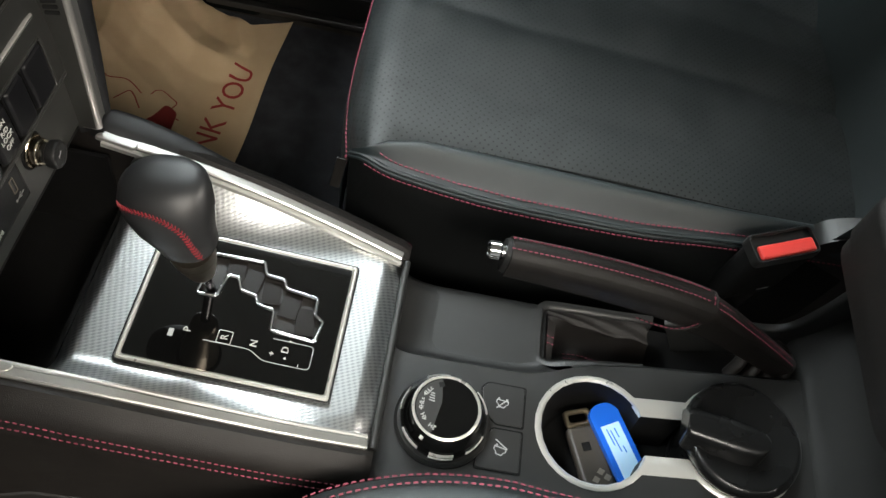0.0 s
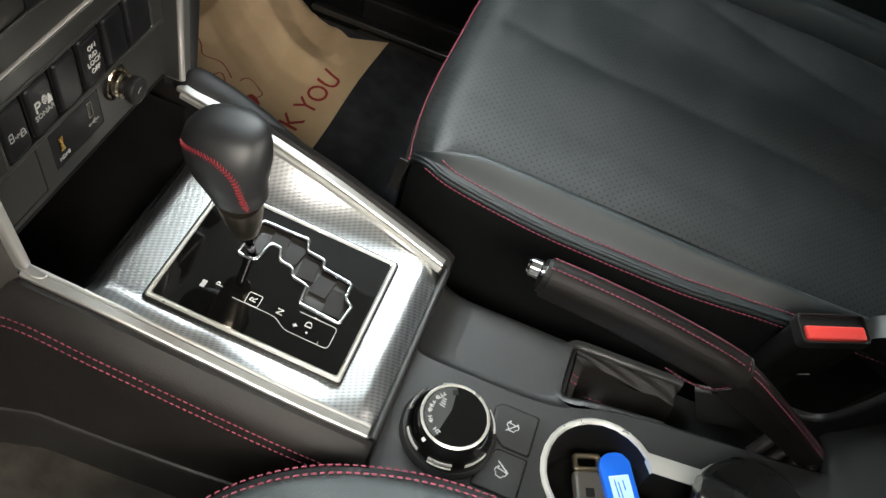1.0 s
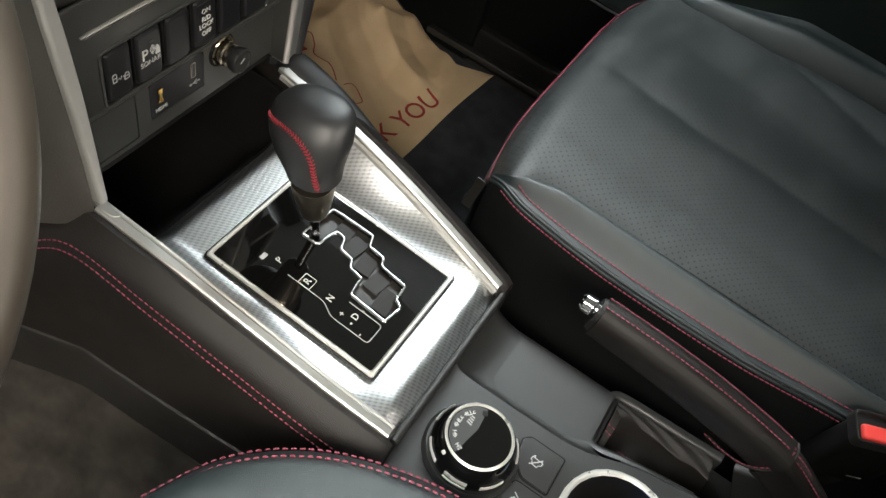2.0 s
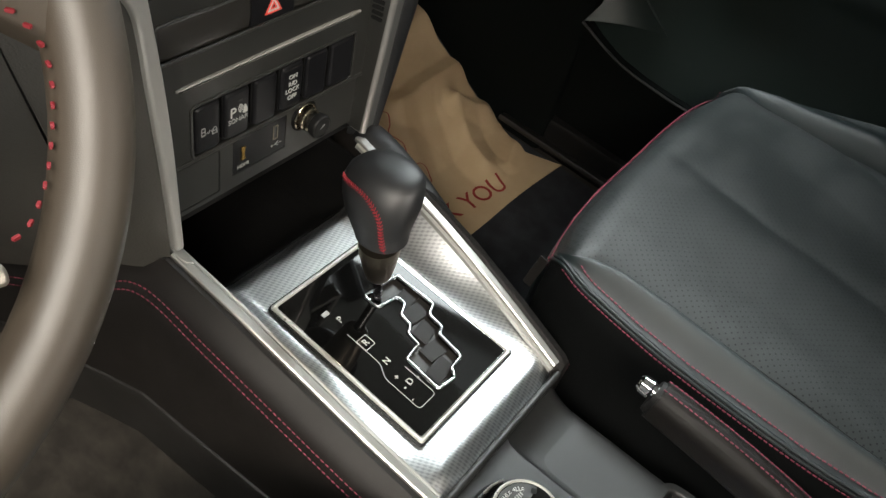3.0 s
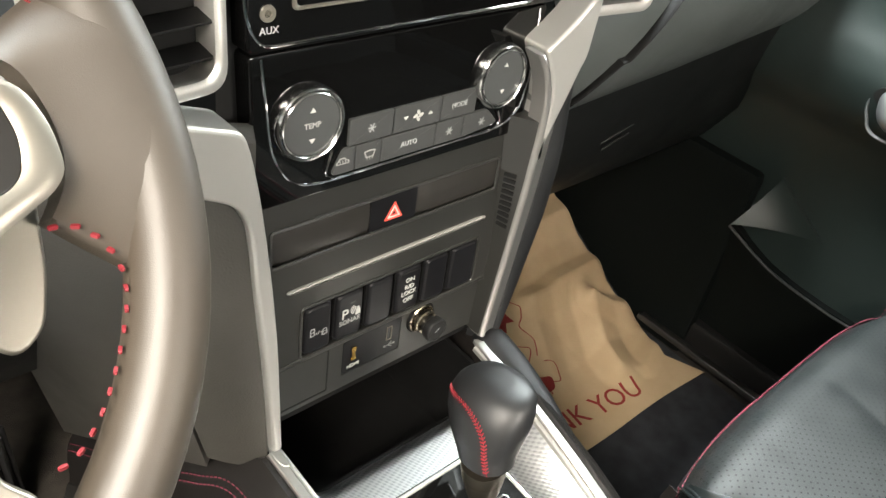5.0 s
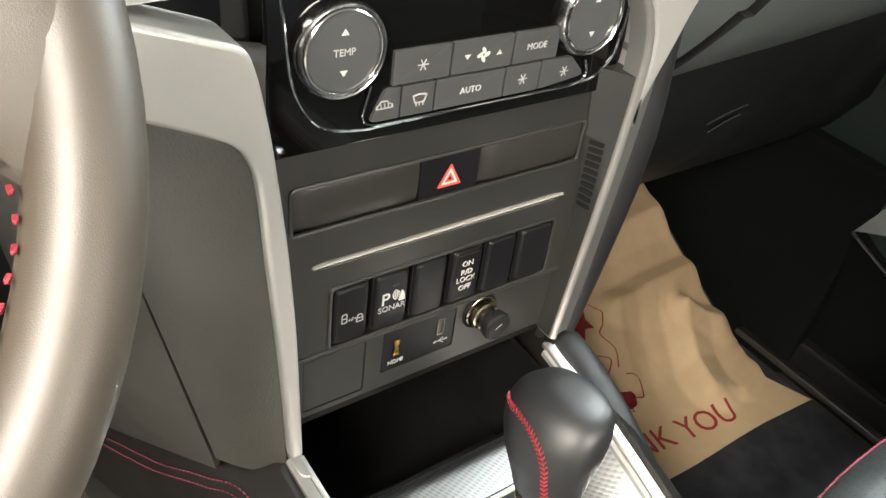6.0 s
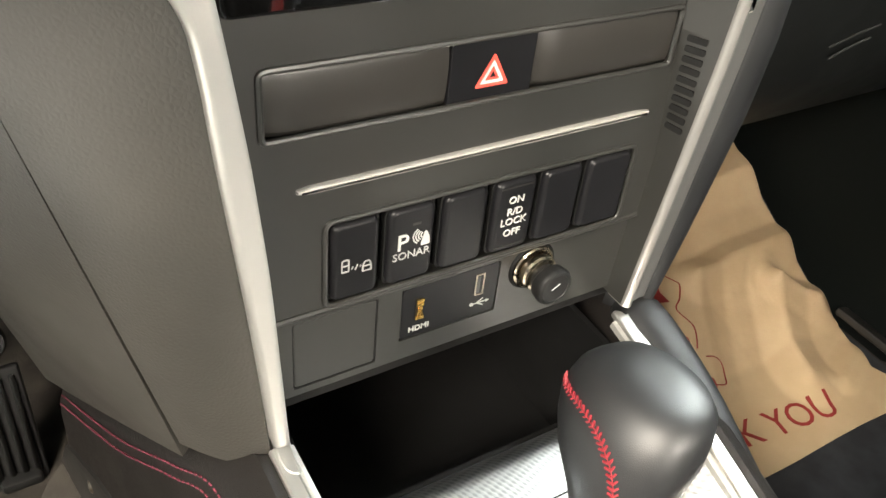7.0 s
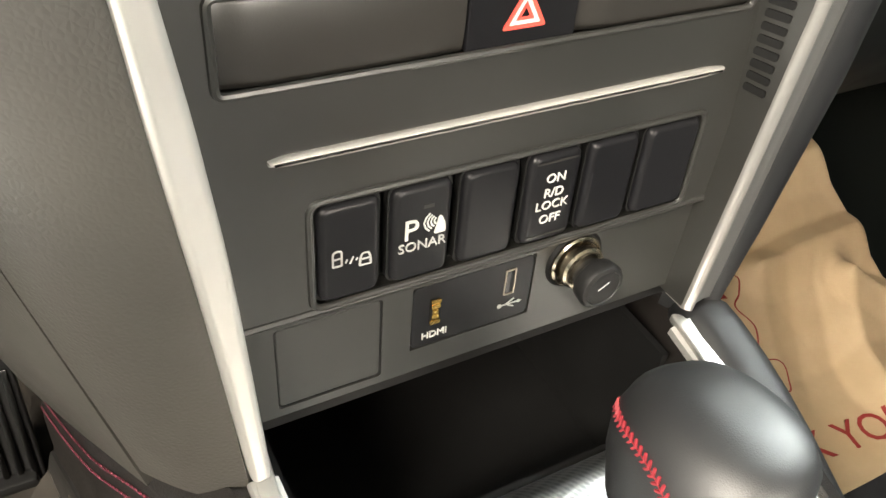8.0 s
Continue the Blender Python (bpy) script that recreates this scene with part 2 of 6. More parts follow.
def ring_prism(outer, inner, depth, m=Matrix(), r=0.0, bm=None):
    """A frame between two outlines with equally many points."""
    b = bmesh.new()
    k = len(outer)

    def layer(pts, z, s=0.0):
        return [b.verts.new((p[0], p[1], z)) for p in pts]

    mid_o = [Vector(o).lerp(Vector(i), r) for o, i in zip(outer, inner)]
    mid_i = [Vector(i).lerp(Vector(o), r) for o, i in zip(outer, inner)]
    low = -min(depth * 0.5, 0.0015) if r else 0.0
    rings = [layer(outer, -depth), layer(outer, low), layer(mid_o, 0), layer(mid_i, 0), layer(inner, low), layer(inner, -depth)]
    for a, c in zip(rings, rings[1:] + rings[:1]):
        for i in range(k):
            b.faces.new((a[i], a[(i + 1) % k], c[(i + 1) % k], c[i]))
    bmesh.ops.remove_doubles(b, verts=b.verts, dist=1e-6)
    bmesh.ops.transform(b, matrix=m, verts=b.verts)
    return join(bm, b)


def loft(rings, closed=True, caps=True, bm=None):
    b = bmesh.new()
    vs = [[b.verts.new(p) for p in ring] for ring in rings]
    k = len(rings[0])
    for a, c in zip(vs, vs[1:]):
        for i in range(k if closed else k - 1):
            j = (i + 1) % k
            b.faces.new((a[i], a[j], c[j], c[i]))
    if caps and closed:
        b.faces.new(vs[0][::-1])
        b.faces.new(vs[-1])
    return join(bm, b)


def lathe(profile, m=Matrix(), n=40, bm=None):
    """Profile of (radius, z) turned about z."""
    rings = [[(r * math.cos(2 * math.pi * i / n), r * math.sin(2 * math.pi * i / n), z) for i in range(n)] for r, z in profile]
    b = loft(rings)
    bmesh.ops.remove_doubles(b, verts=b.verts, dist=1e-7)
    bmesh.ops.transform(b, matrix=m, verts=b.verts)
    return join(bm, b)


def smooth(pts, n=8, closed=False):
    """A Catmull-Rom line through the points."""
    p = [Vector(q) for q in pts]
    k = len(p)
    out = []
    for i in range(k if closed else k - 1):
        if closed:
            a, b, c, d = p[i - 1], p[i], p[(i + 1) % k], p[(i + 2) % k]
        else:
            a, b, c, d = p[max(i - 1, 0)], p[i], p[i + 1], p[min(i + 2, k - 1)]
        for j in range(n):
            t = j / n
            out.append(0.5 * ((2 * b) + (c - a) * t + (2 * a - 5 * b + 4 * c - d) * t * t + (3 * b - a - 3 * c + d) * t ** 3))
    if not closed:
        out.append(p[-1])
    return out


def sweep(path, profile, closed=False, up=(0, 0, 1), bm=None, scale=None):
    """Sweep a closed profile of (side, up) along the path."""
    k = len(path)
    rings = []
    for i, p in enumerate(path):
        a = path[i - 1] if (i or closed) else p
        c = path[(i + 1) % k] if (i < k - 1 or closed) else p
        t = (Vector(c) - Vector(a)).normalized()
        s = t.cross(Vector(up)).normalized()
        u = s.cross(t)
        f = scale(i / (k - 1)) if scale else 1.0
        rings.append([Vector(p) + s * x * f + u * y * f for x, y in profile])
    if closed:
        rings.append(rings[0])
    b = loft(rings, caps=not closed)
    if closed:
        bmesh.ops.remove_doubles(b, verts=b.verts, dist=1e-7)
    return join(bm, b)


def oval(a, b, n=12):
    return [(a * math.cos(2 * math.pi * i / n), b * math.sin(2 * math.pi * i / n)) for i in range(n)]


def surface(fn, nu, nv, thick=(0, 0, -0.004), bm=None):
    """A sheet fn(u, v), u and v from 0 to 1, with a back moved by thick."""
    b = bmesh.new()
    top = [[b.verts.new(fn(i / nu, j / nv)) for j in range(nv + 1)] for i in range(nu + 1)]
    low = [[b.verts.new(v.co + Vector(thick)) for v in row] for row in top]
    for i in range(nu):
        for j in range(nv):
            b.faces.new((top[i][j], top[i + 1][j], top[i + 1][j + 1], top[i][j + 1]))
            b.faces.new((low[i][j], low[i][j + 1], low[i + 1][j + 1], low[i + 1][j]))
    for i in range(nu):
        for j in (0, nv):
            b.faces.new((top[i][j], low[i][j], low[i + 1][j], top[i + 1][j]))
    for j in range(nv):
        for i in (0, nu):
            b.faces.new((top[i][j], top[i][j + 1], low[i][j + 1], low[i][j]))
    return join(bm, b)


def stitches(path, pitch=0.0042, fill=0.68, w=0.0006, bm=None, turn=0.0, up=(0, 0, 1)):
    """Short thread stitches along the path."""
    b = bmesh.new()
    pts = [Vector(p) for p in path]
    lens = [0.0]
    for a, c in zip(pts, pts[1:]):
        lens.append(lens[-1] + (c - a).length)

    def at(s):
        for i in range(len(lens) - 1):
            if s <= lens[i + 1] + 1e-9:
                return pts[i].lerp(pts[i + 1], (s - lens[i]) / max(lens[i + 1] - lens[i], 1e-9))
        return pts[-1]

    for i in range(int(lens[-1] / pitch)):
        a, c = at(i * pitch), at(i * pitch + pitch * fill)
        t = (c - a).normalized()
        if turn:
            t = Matrix.Rotation(turn, 3, Vector(up)) @ t
            mid = (a + c) / 2
            a, c = mid - t * pitch * fill / 2, mid + t * pitch * fill / 2
        s = t.orthogonal().normalized()
        u = s.cross(t)
        mid = (a + c) / 2
        ring = [b.verts.new(mid + (s * math.cos(q * math.pi / 2) + u * math.sin(q * math.pi / 2)) * w) for q in range(4)]
        e1, e2 = b.verts.new(a), b.verts.new(c)
        r1 = [b.verts.new(a.lerp(mid, 0.25) + (v.co - mid) * 0.9) for v in ring]
        r2 = [b.verts.new(c.lerp(mid, 0.25) + (v.co - mid) * 0.9) for v in ring]
        for q in range(4):
            n = (q + 1) % 4
            b.faces.new((r1[q], r1[n], ring[n], ring[q]))
            b.faces.new((ring[q], ring[n], r2[n], r2[q]))
            b.faces.new((e1, r1[n], r1[q]))
            b.faces.new((e2, r2[q], r2[n]))
    return join(bm, b)


def lettering(words, size, m, depth=0.0003, bm=None, spacing=1.0):
    """Words in the built-in font, centred at the pose m, raised a little."""
    cu = bpy.data.curves.new("words", "FONT")
    cu.body, cu.size, cu.extrude, cu.align_x, cu.align_y, cu.space_line = words, size, depth, "CENTER", "CENTER", spacing
    cu.resolution_u = 3
    ob = new("words", cu)
    bpy.context.view_layer.update()
    me = bpy.data.meshes.new_from_object(ob.evaluated_get(bpy.context.evaluated_depsgraph_get()))
    bpy.data.objects.remove(ob)
    bpy.data.curves.remove(cu)
    b = bmesh.new()
    b.from_mesh(me)
    bpy.data.meshes.remove(me)
    bmesh.ops.transform(b, matrix=m, verts=b.verts)
    return join(bm, b)


def frame_of(o, x, y):
    """A pose with its origin and the directions of its x and y."""
    x = Vector(x).normalized()
    z = x.cross(Vector(y)).normalized()
    y = z.cross(x)
    return Matrix.Translation(o) @ Matrix((x, y, z)).transposed().to_4x4()


# ---- the hall and the car's shell ----
def plain_box(name, lo, hi, mat, r=0.0, label="", category=""):
    lo, hi = Vector(lo), Vector(hi)
    return structure(name, rbox(hi - lo, Matrix.Translation((lo + hi) / 2), r), mat, label, category)


FLOOR = 0.13
plain_box("ground", (-7, -7, -0.62), (7, 7, -0.52), M_HALLFLOOR, 0, "pale polished tile floor of the showroom", "floor")
plain_box("hall_wall_north", (-7, 6.8, -0.52), (7, 7, 3.7), M_HALL, 0, "pale painted showroom wall", "wall")
plain_box("hall_wall_south", (-7, -7, -0.52), (7, -6.8, 3.7), M_HALL, 0, "pale painted showroom wall", "wall")
plain_box("hall_wall_west", (-7, -6.8, -0.52), (-6.8, 6.8, 3.7), M_HALL, 0, "pale painted showroom wall", "wall")
plain_box("hall_wall_east", (6.8, -6.8, -0.52), (7, 6.8, 3.7), M_HALL, 0, "pale painted showroom wall", "wall")
plain_box("hall_ceiling", (-7, -7, 3.7), (7, 7, 3.85), M_HALL, 0, "pale painted showroom ceiling", "ceiling")

plain_box("floor", (-0.78, -1.7, FLOOR - 0.06), (0.78, 1.0, FLOOR), M_CARPET, 0, "dark brown carpeted car floor", "floor")
plain_box("firewall", (-0.78, 0.92, FLOOR), (0.78, 0.98, 0.95), M_DASH, 0, "black bulkhead behind the dashboard", "wall")
plain_box("cabin_back_wall", (-0.78, -1.7, FLOOR), (0.78, -1.64, 0.98), M_DASH, 0, "black trimmed rear cabin wall", "wall")
# roof out of view: pale underside bounces light, front edge shades the seat rear
plain_box("cabin_roof", (-0.66, -1.75, 1.36), (0.66, 0.33, 1.42), M_ROOF, 0.02, "pale fabric headlining of the car roof", "ceiling")
# opaque dark panels, out of view, added to cut light on the rear seat area
for sx in (-1, 1):
    structure("rear_light_block", rbox((0.006, 0.94, 0.43), pose(sx * 0.70, -1.17, 1.155, 0, sx * -13), 0), M_GLOSS, "opaque dark panel added at the rear side window", "window")
for sx in (-1, 1):
    structure("windscreen_pillar", sweep([Vector((sx * 0.74, 0.92, 0.96)), Vector((sx * 0.70, 0.58, 1.2)), Vector((sx * 0.64, 0.31, 1.38))], oval(0.03, 0.045)), M_DARK, "black windscreen pillar", "pillar")
    structure("door_pillar", sweep([Vector((sx * 0.76, -0.62, FLOOR)), Vector((sx * 0.75, -0.66, 0.95)), Vector((sx * 0.64, -0.74, 1.38))], oval(0.05, 0.03), up=(0, 1, 0)), M_DARK, "black trimmed door pillar", "pillar")
plain_box("driver_sill", (-0.78, -0.62, FLOOR), (-0.70, 0.92, 0.19), M_DARK, 0.01, "black plastic sill of the open driver door", "sill")
plain_box("rear_side_west", (-0.78, -1.64, FLOOR), (-0.72, -0.66, 0.95), M_DASH, 0.01, "black trimmed rear side panel", "wall")
plain_box("rear_side_east", (0.72, -1.64, FLOOR), (0.78, -0.66, 0.95), M_DASH, 0.01, "black trimmed rear side panel", "wall")


# ---- centre console ----
GATE = frame_of((0, 0.003, 0.415), (1, 0, 0), (0, 1, 0.07))      # face of the shift gate
TOP = 0.376                                                    # rear top of the console
RAIL = [(0.091, -0.118, 0.402), (0.098, -0.06, 0.420), (0.104, 0.01, 0.441), (0.108, 0.08, 0.458), (0.111, 0.150, 0.470)]

console = thing("centre_console", "black leather-trimmed car console with silver shift surround", "console")


def rail_at(y):
    for a, b in zip(RAIL, RAIL[1:]):
        if y <= b[1]:
            t = (y - a[1]) / (b[1] - a[1])
            return a[0] + (b[0] - a[0]) * t, a[2] + (b[2] - a[2]) * t
    return RAIL[-1][0], RAIL[-1][2]


def gate_z(y):
    return 0.415 + 0.07 * (y - 0.003)


def silver(u, v):
    """The dished silver panel round the gate, rounded down at its rear and front ends."""
    y = -0.122 + 0.254 * v
    rx, rz = rail_at(y)
    x = (2 * u - 1) * (rx - 0.002)
    side = max(0.0, (abs(x) - 0.066) / (rx - 0.066))
    z = gate_z(y) - 0.003 + (rz - 0.004 - gate_z(y)) * side ** 1.6
    if y < -0.105:
        z -= 0.30 * (-0.105 - y) + 26 * (-0.105 - y) ** 2
    if y > 0.117:
        z -= 45 * (y - 0.117) ** 2
    return (x, y, z)


def silver_panel():
    b = surface(silver, 64, 76, (0, 0, -0.003))
    gone = [f for f in b.faces if abs(f.calc_center_median().x) < 0.060 and -0.077 < f.calc_center_median().y < 0.083]
    bmesh.ops.delete(b, geom=gone, context="FACES")
    return b


part("silver_panel", silver_panel(), M_WEAVE, console, "finely textured satin silver panel round the shifter")
part("rear_edge_strip", sweep([Vector((x, -0.1235, 0.3935)) for x in (-0.091, 0, 0.091)], oval(0.0035, 0.0035)), M_PANEL, console)


def side_profile(sx, y, x, z):
    """Cross-section of rail bolster and side wall at one station, going outwards and down."""
    pts = [(x + 0.003, z - 0.002), (x + 0.010, z + 0.001), (x + 0.019, z - 0.003), (x + 0.027, z - 0.012), (x + 0.031, z - 0.024),
           (x + 0.0325, z - 0.040), (x + 0.033, z - 0.07), (x + 0.034, min(0.305, z - 0.075)), (x + 0.034, FLOOR), (x - 0.01, FLOOR), (x - 0.01, z - 0.03)]
    return [(sx * px, y, pz) for px, pz in pts]


SIDE = [(-0.125, 0.090, 0.396), *[(y, x, z) for x, y, z in RAIL], (0.19, 0.122, 0.449), (0.24, 0.138, 0.417), (0.29, 0.149, 0.387), (0.335, 0.157, 0.358), (0.362, 0.161, 0.338)]
for sx in (-1, 1):
    b = loft([side_profile(sx, y, x, z) for y, x, z in SIDE])
    part("side_bolster", b, M_BOLSTER, console, "stitched dark leather bolster along the console edge")
    low = [[(sx * px, y, pz) for px, pz in ((x + 0.030, min(0.308, z - 0.072)), (x + 0.036, min(0.305, z - 0.075)), (x + 0.038, min(0.300, z - 0.080)), (x + 0.041, 0.246), (x + 0.038, 0.235), (x + 0.028, 0.235))] for y, x, z in SIDE]
    part("lower_side", loft(low), M_SMOKE, console, "plain dark plastic lower side")
    tunnel = [[(sx * px, y, pz) for px, pz in ((x + 0.030, 0.250), (x + 0.040, 0.247), (x + 0.054, 0.228), (x + 0.075, 0.185), (x + 0.105, 0.150), (x + 0.17, FLOOR + 0.003), (x + 0.17, FLOOR - 0.01), (x + 0.030, FLOOR - 0.01))] for y, x, z in SIDE]
    part("tunnel_carpet", loft(tunnel), M_CARPET, console, "brown-black carpet up the side of the tunnel", 70)
    part("screw", lathe([(0.0, 0.004), (0.004, 0.0035), (0.0062, 0.001), (0.0062, -0.004)], frame_of((sx * 0.1868, 0.300, 0.288), (0, sx, 0), (0, 0, 1)), 16), M_STEEL, console, "small worn screw")
    rail_line = smooth([(sx * x, y, z) for x, y, z in RAIL], 6)
    part("silver_rail", sweep(rail_line, [(-0.0042, -0.003), (-0.0042, 0.0012), (-0.003, 0.0022), (0.003, 0.0022), (0.0042, 0.0012), (0.0042, -0.003)]), M_RAIL, console, "bright satin silver edge rail")
    rail_in = smooth([(sx * (x - 0.0066), y, z - 0.0014) for x, y, z in RAIL], 6)
    part("inner_rail", sweep(rail_in, [(-0.002, -0.004), (-0.002, 0.0004), (0, 0.0012), (0.002, 0.0004), (0.002, -0.004)]), M_SILVER, console)
    for off, drop in ((0.0299, 0.0180), (0.0321, 0.0262)):
        line = smooth([(sx * (x + off), y, z - drop) for y, x, z in SIDE], 8)
        part("stitching", stitches(line, 0.0050, 0.72, 0.0007 if sx < 0 else 0.0005), M_THREAD, console, "red thread stitching")

    x, y, z = RAIL[-1]
    rings = []
    for yy, s, lift in ((0.020, 0.70, -0.0150), (0.050, 0.80, -0.0105), (0.080, 0.90, -0.0062), (0.100, 0.96, -0.0030), (0.120, 1.0, -0.0010), (0.138, 1.0, 0.0), (0.150, 0.96, 0.0), (0.159, 0.84, -0.001), (0.165, 0.62, -0.003), (0.168, 0.30, -0.005)):
        rx, rz = rail_at(min(yy, 0.150))
        rings.append([(sx * (rx + 0.0155 + 0.0165 * s * math.copysign(abs(math.cos(a)) ** 0.8, math.cos(a))), yy, rz - 0.0055 + lift + 0.0125 * s * math.copysign(abs(math.sin(a)) ** 0.9, math.sin(a))) for a in [2 * math.pi * k / 24 for k in range(24)]])
    if sx > 0:
        part("rail_end", loft(rings), M_KNOB, console, "rounded leather end of the rail", 70)
    tip = frame_of((sx * (x + 0.001), y - 0.006, z + 0.0010), (sx, 0, 0.0), (0, sx, sx * 0.14))
    part("rail_end_inlay", prism(rounded([(-0.0092, -0.0225), (-0.0015, -0.0245), (0.0010, 0.002), (-0.0010, 0.0095), (-0.0066, 0.0120)], 0.0032, 5), 0.004, tip @ pose(0, 0, 0.0008), 0.0012, 3), M_RAIL, console, "rounded silver end of the rail", 60)

# the deep tray ahead of the shifter
part("front_tray", join(rbox((0.20, 0.30, 0.004), pose(0, 0.28, 0.35), 0), rbox((0.20, 0.004, 0.05), pose(0, 0.139, 0.375), 0)), M_TRAY, console, "deep matt black storage tray")
part("tray_wall", rbox((0.20, 0.004, 0.16), pose(0, 0.40, 0.42), 0), M_TRAY, console)
for sx in (-1, 1):
    part("tray_wall", rbox((0.004, 0.25, 0.115), pose(sx * 0.100, 0.27, 0.398), 0), M_TRAY, console)
part("body", join(rbox((0.186, 0.25, 0.22), pose(0, 0.020, 0.26), 0.005), rbox((0.17, 0.045, 0.02), pose(0, -0.095, 0.368), 0.004)), M_DARK, console)

def in_poly(p, poly):
    hit, k = False, len(poly)
    for i in range(k):
        a, c = poly[i], poly[i - 1]
        if (a[1] > p.y) != (c[1] > p.y) and p.x < (c[0] - a[0]) * (p.y - a[1]) / (c[1] - a[1]) + a[0]:
            hit = not hit
    return hit


def plate_with_holes(outline, holes, depth, m):
    """A flat panel with openings, as one mesh."""
    b = bmesh.new()
    loops = []
    for pts in (outline, *holes):
        vs = [b.verts.new((p[0], p[1], 0)) for p in pts]
        loops += [b.edges.new((vs[i], vs[(i + 1) % len(vs)])) for i in range(len(vs))]
    bmesh.ops.triangle_fill(b, use_beauty=True, use_dissolve=False, edges=loops)
    bad = [f for f in b.faces if any(in_poly(f.calc_center_median(), h) for h in holes)]
    bmesh.ops.delete(b, geom=bad, context="FACES")
    ret = bmesh.ops.extrude_face_region(b, geom=list(b.faces))
    bmesh.ops.translate(b, vec=(0, 0, -depth), verts=[v for v in ret["geom"] if isinstance(v, bmesh.types.BMVert)])
    bmesh.ops.recalc_face_normals(b, faces=b.faces)
    bmesh.ops.transform(b, matrix=m, verts=b.verts)
    return b


# the gate plate
# staircase slot of the gate, in the plate's own x and y
SLOT = [(0.006, 0.041), (0.007, 0.025), (0.029, 0.021), (0.029, 0.012), (0.017, 0.007), (0.015, -0.006), (0.007, -0.010), (0.005, -0.024),
        (-0.014, -0.026), (-0.016, -0.063), (0.004, -0.066), (0.009, -0.058), (0.025, -0.057), (0.028, -0.029), (0.036, -0.026), (0.037, -0.010), (0.049, -0.005), (0.047, 0.037)]


SLOT_ROUND = rounded(SLOT, 0.002, 3)
plate = part("gate_plate", plate_with_holes(rounded([(-0.0605, -0.0805), (0.0605, -0.0805), (0.0605, 0.0805), (-0.0605, 0.0805)], 0.003), [SLOT_ROUND], 0.006, GATE @ pose(0, 0, 0.0005)), M_GLOSS, console, "glossy black shift gate plate")
def gate_rect(x, y, r):
    return rounded([(-x, -y), (x, -y), (x, y), (-x, y)], r)


part("gate_frame", ring_prism(gate_rect(0.0665, 0.0865, 0.004), gate_rect(0.0648, 0.0848, 0.0035), 0.006, GATE @ pose(0, 0, 0.0004), 0.2), M_DARK, console)
part("gate_chrome", ring_prism(gate_rect(0.0650, 0.0850, 0.0035), gate_rect(0.0612, 0.0812, 0.0025), 0.006, GATE @ pose(0, 0, 0.0022), 0.3), M_RING, console, "bright chrome frame")
part("gate_bevel", ring_prism(gate_rect(0.0613, 0.0813, 0.0025), gate_rect(0.0602, 0.0802, 0.0025), 0.006, GATE @ pose(0, 0, 0.0012), 0.3), M_CHROME, console, "thin polished inner edge")

part("gate_slot", prism([(x * 1.03, y * 1.03) for x, y in SLOT_ROUND], 0.001, GATE @ pose(0, 0, -0.0045)), M_POCKET, plate, "dark shift slot")
part("slot_rim", sweep([GATE @ Vector((p[0], p[1], 0.0010)) for p in SLOT_ROUND], oval(0.0017, 0.0015, 10), closed=True, up=(0, -0.07, 1)), M_CHROME, plate, "chrome rim of the staircase slot")
for x, y, rz, sx, tip in ((0.038, 0.016, 4, 0.022, 4), (0.030, 0.000, -8, 0.022, -3), (0.022, -0.018, 6, 0.022, 5), (0.014, -0.036, -6, 0.024, -3), (0.002, -0.052, 3, 0.026, 4)):
    part("slot_flap", rbox((sx, 0.016, 0.0014), GATE @ pose(x, y, -0.0026, tip * 0.6, 2, rz), 0.0004), M_FLAP, plate, "overlapping grey dust flap")


# markings on the gate
for word, y in (("P", 0.038), ("R", 0.008), ("N", -0.016), ("D", -0.042)):
    part("marking", lettering(word, 0.0085, GATE @ pose(-0.0285, y, 0.0008, 0, 0, 0)), M_WHITE, plate, "white gear letter")
for word, x, y in (("+", -0.034, -0.032), ("-", -0.040, -0.054)):
    part("marking", lettering(word, 0.008, GATE @ pose(x, y, 0.0008)), M_WHITE, plate)
for x, y in ((-0.036, -0.043), (-0.020, -0.044)):
    part("marking", prism(oval(0.0010, 0.0010, 8), 0.0004, GATE @ pose(x, y, 0.0009)), M_WHITE, plate)
part("marking", ring_prism(rounded([(-0.006, -0.006), (0.006, -0.006), (0.006, 0.006), (-0.006, 0.006)], 0.0015), rounded([(-0.0054, -0.0054), (0.0054, -0.0054), (0.0054, 0.0054), (-0.0054, 0.0054)], 0.0012), 0.0004, GATE @ pose(-0.0285, 0.008, 0.0009)), M_WHITE, plate)
TRACK = [(-0.0345, 0.024), (-0.0345, -0.014), (-0.042, -0.026), (-0.042, -0.064), (-0.0205, -0.064), (-0.0205, -0.030)]
part("marking", sweep([GATE @ Vector((x, y, 0.0006)) for x, y in rounded(TRACK, [0, 0.004, 0.004, 0.004, 0.004, 0], 4)], oval(0.0004, 0.0003, 6), up=(0, 0, 1)), M_GREYPRINT, plate, "engraved grey outline")
part("marking", rbox((0.007, 0.004, 0.0004), GATE @ pose(-0.034, 0.050, 0.0008), 0), M_GREYPRINT, plate)

# ---- gear lever ----
lever = thing("gear_lever", "black leather gear knob with red stitching on a steel collar", "gear lever")
BASE = Vector((0.0135, 0.0345, 0.417))
axis = (Vector((-0.005, 0.035, 0.498)) - BASE).normalized()

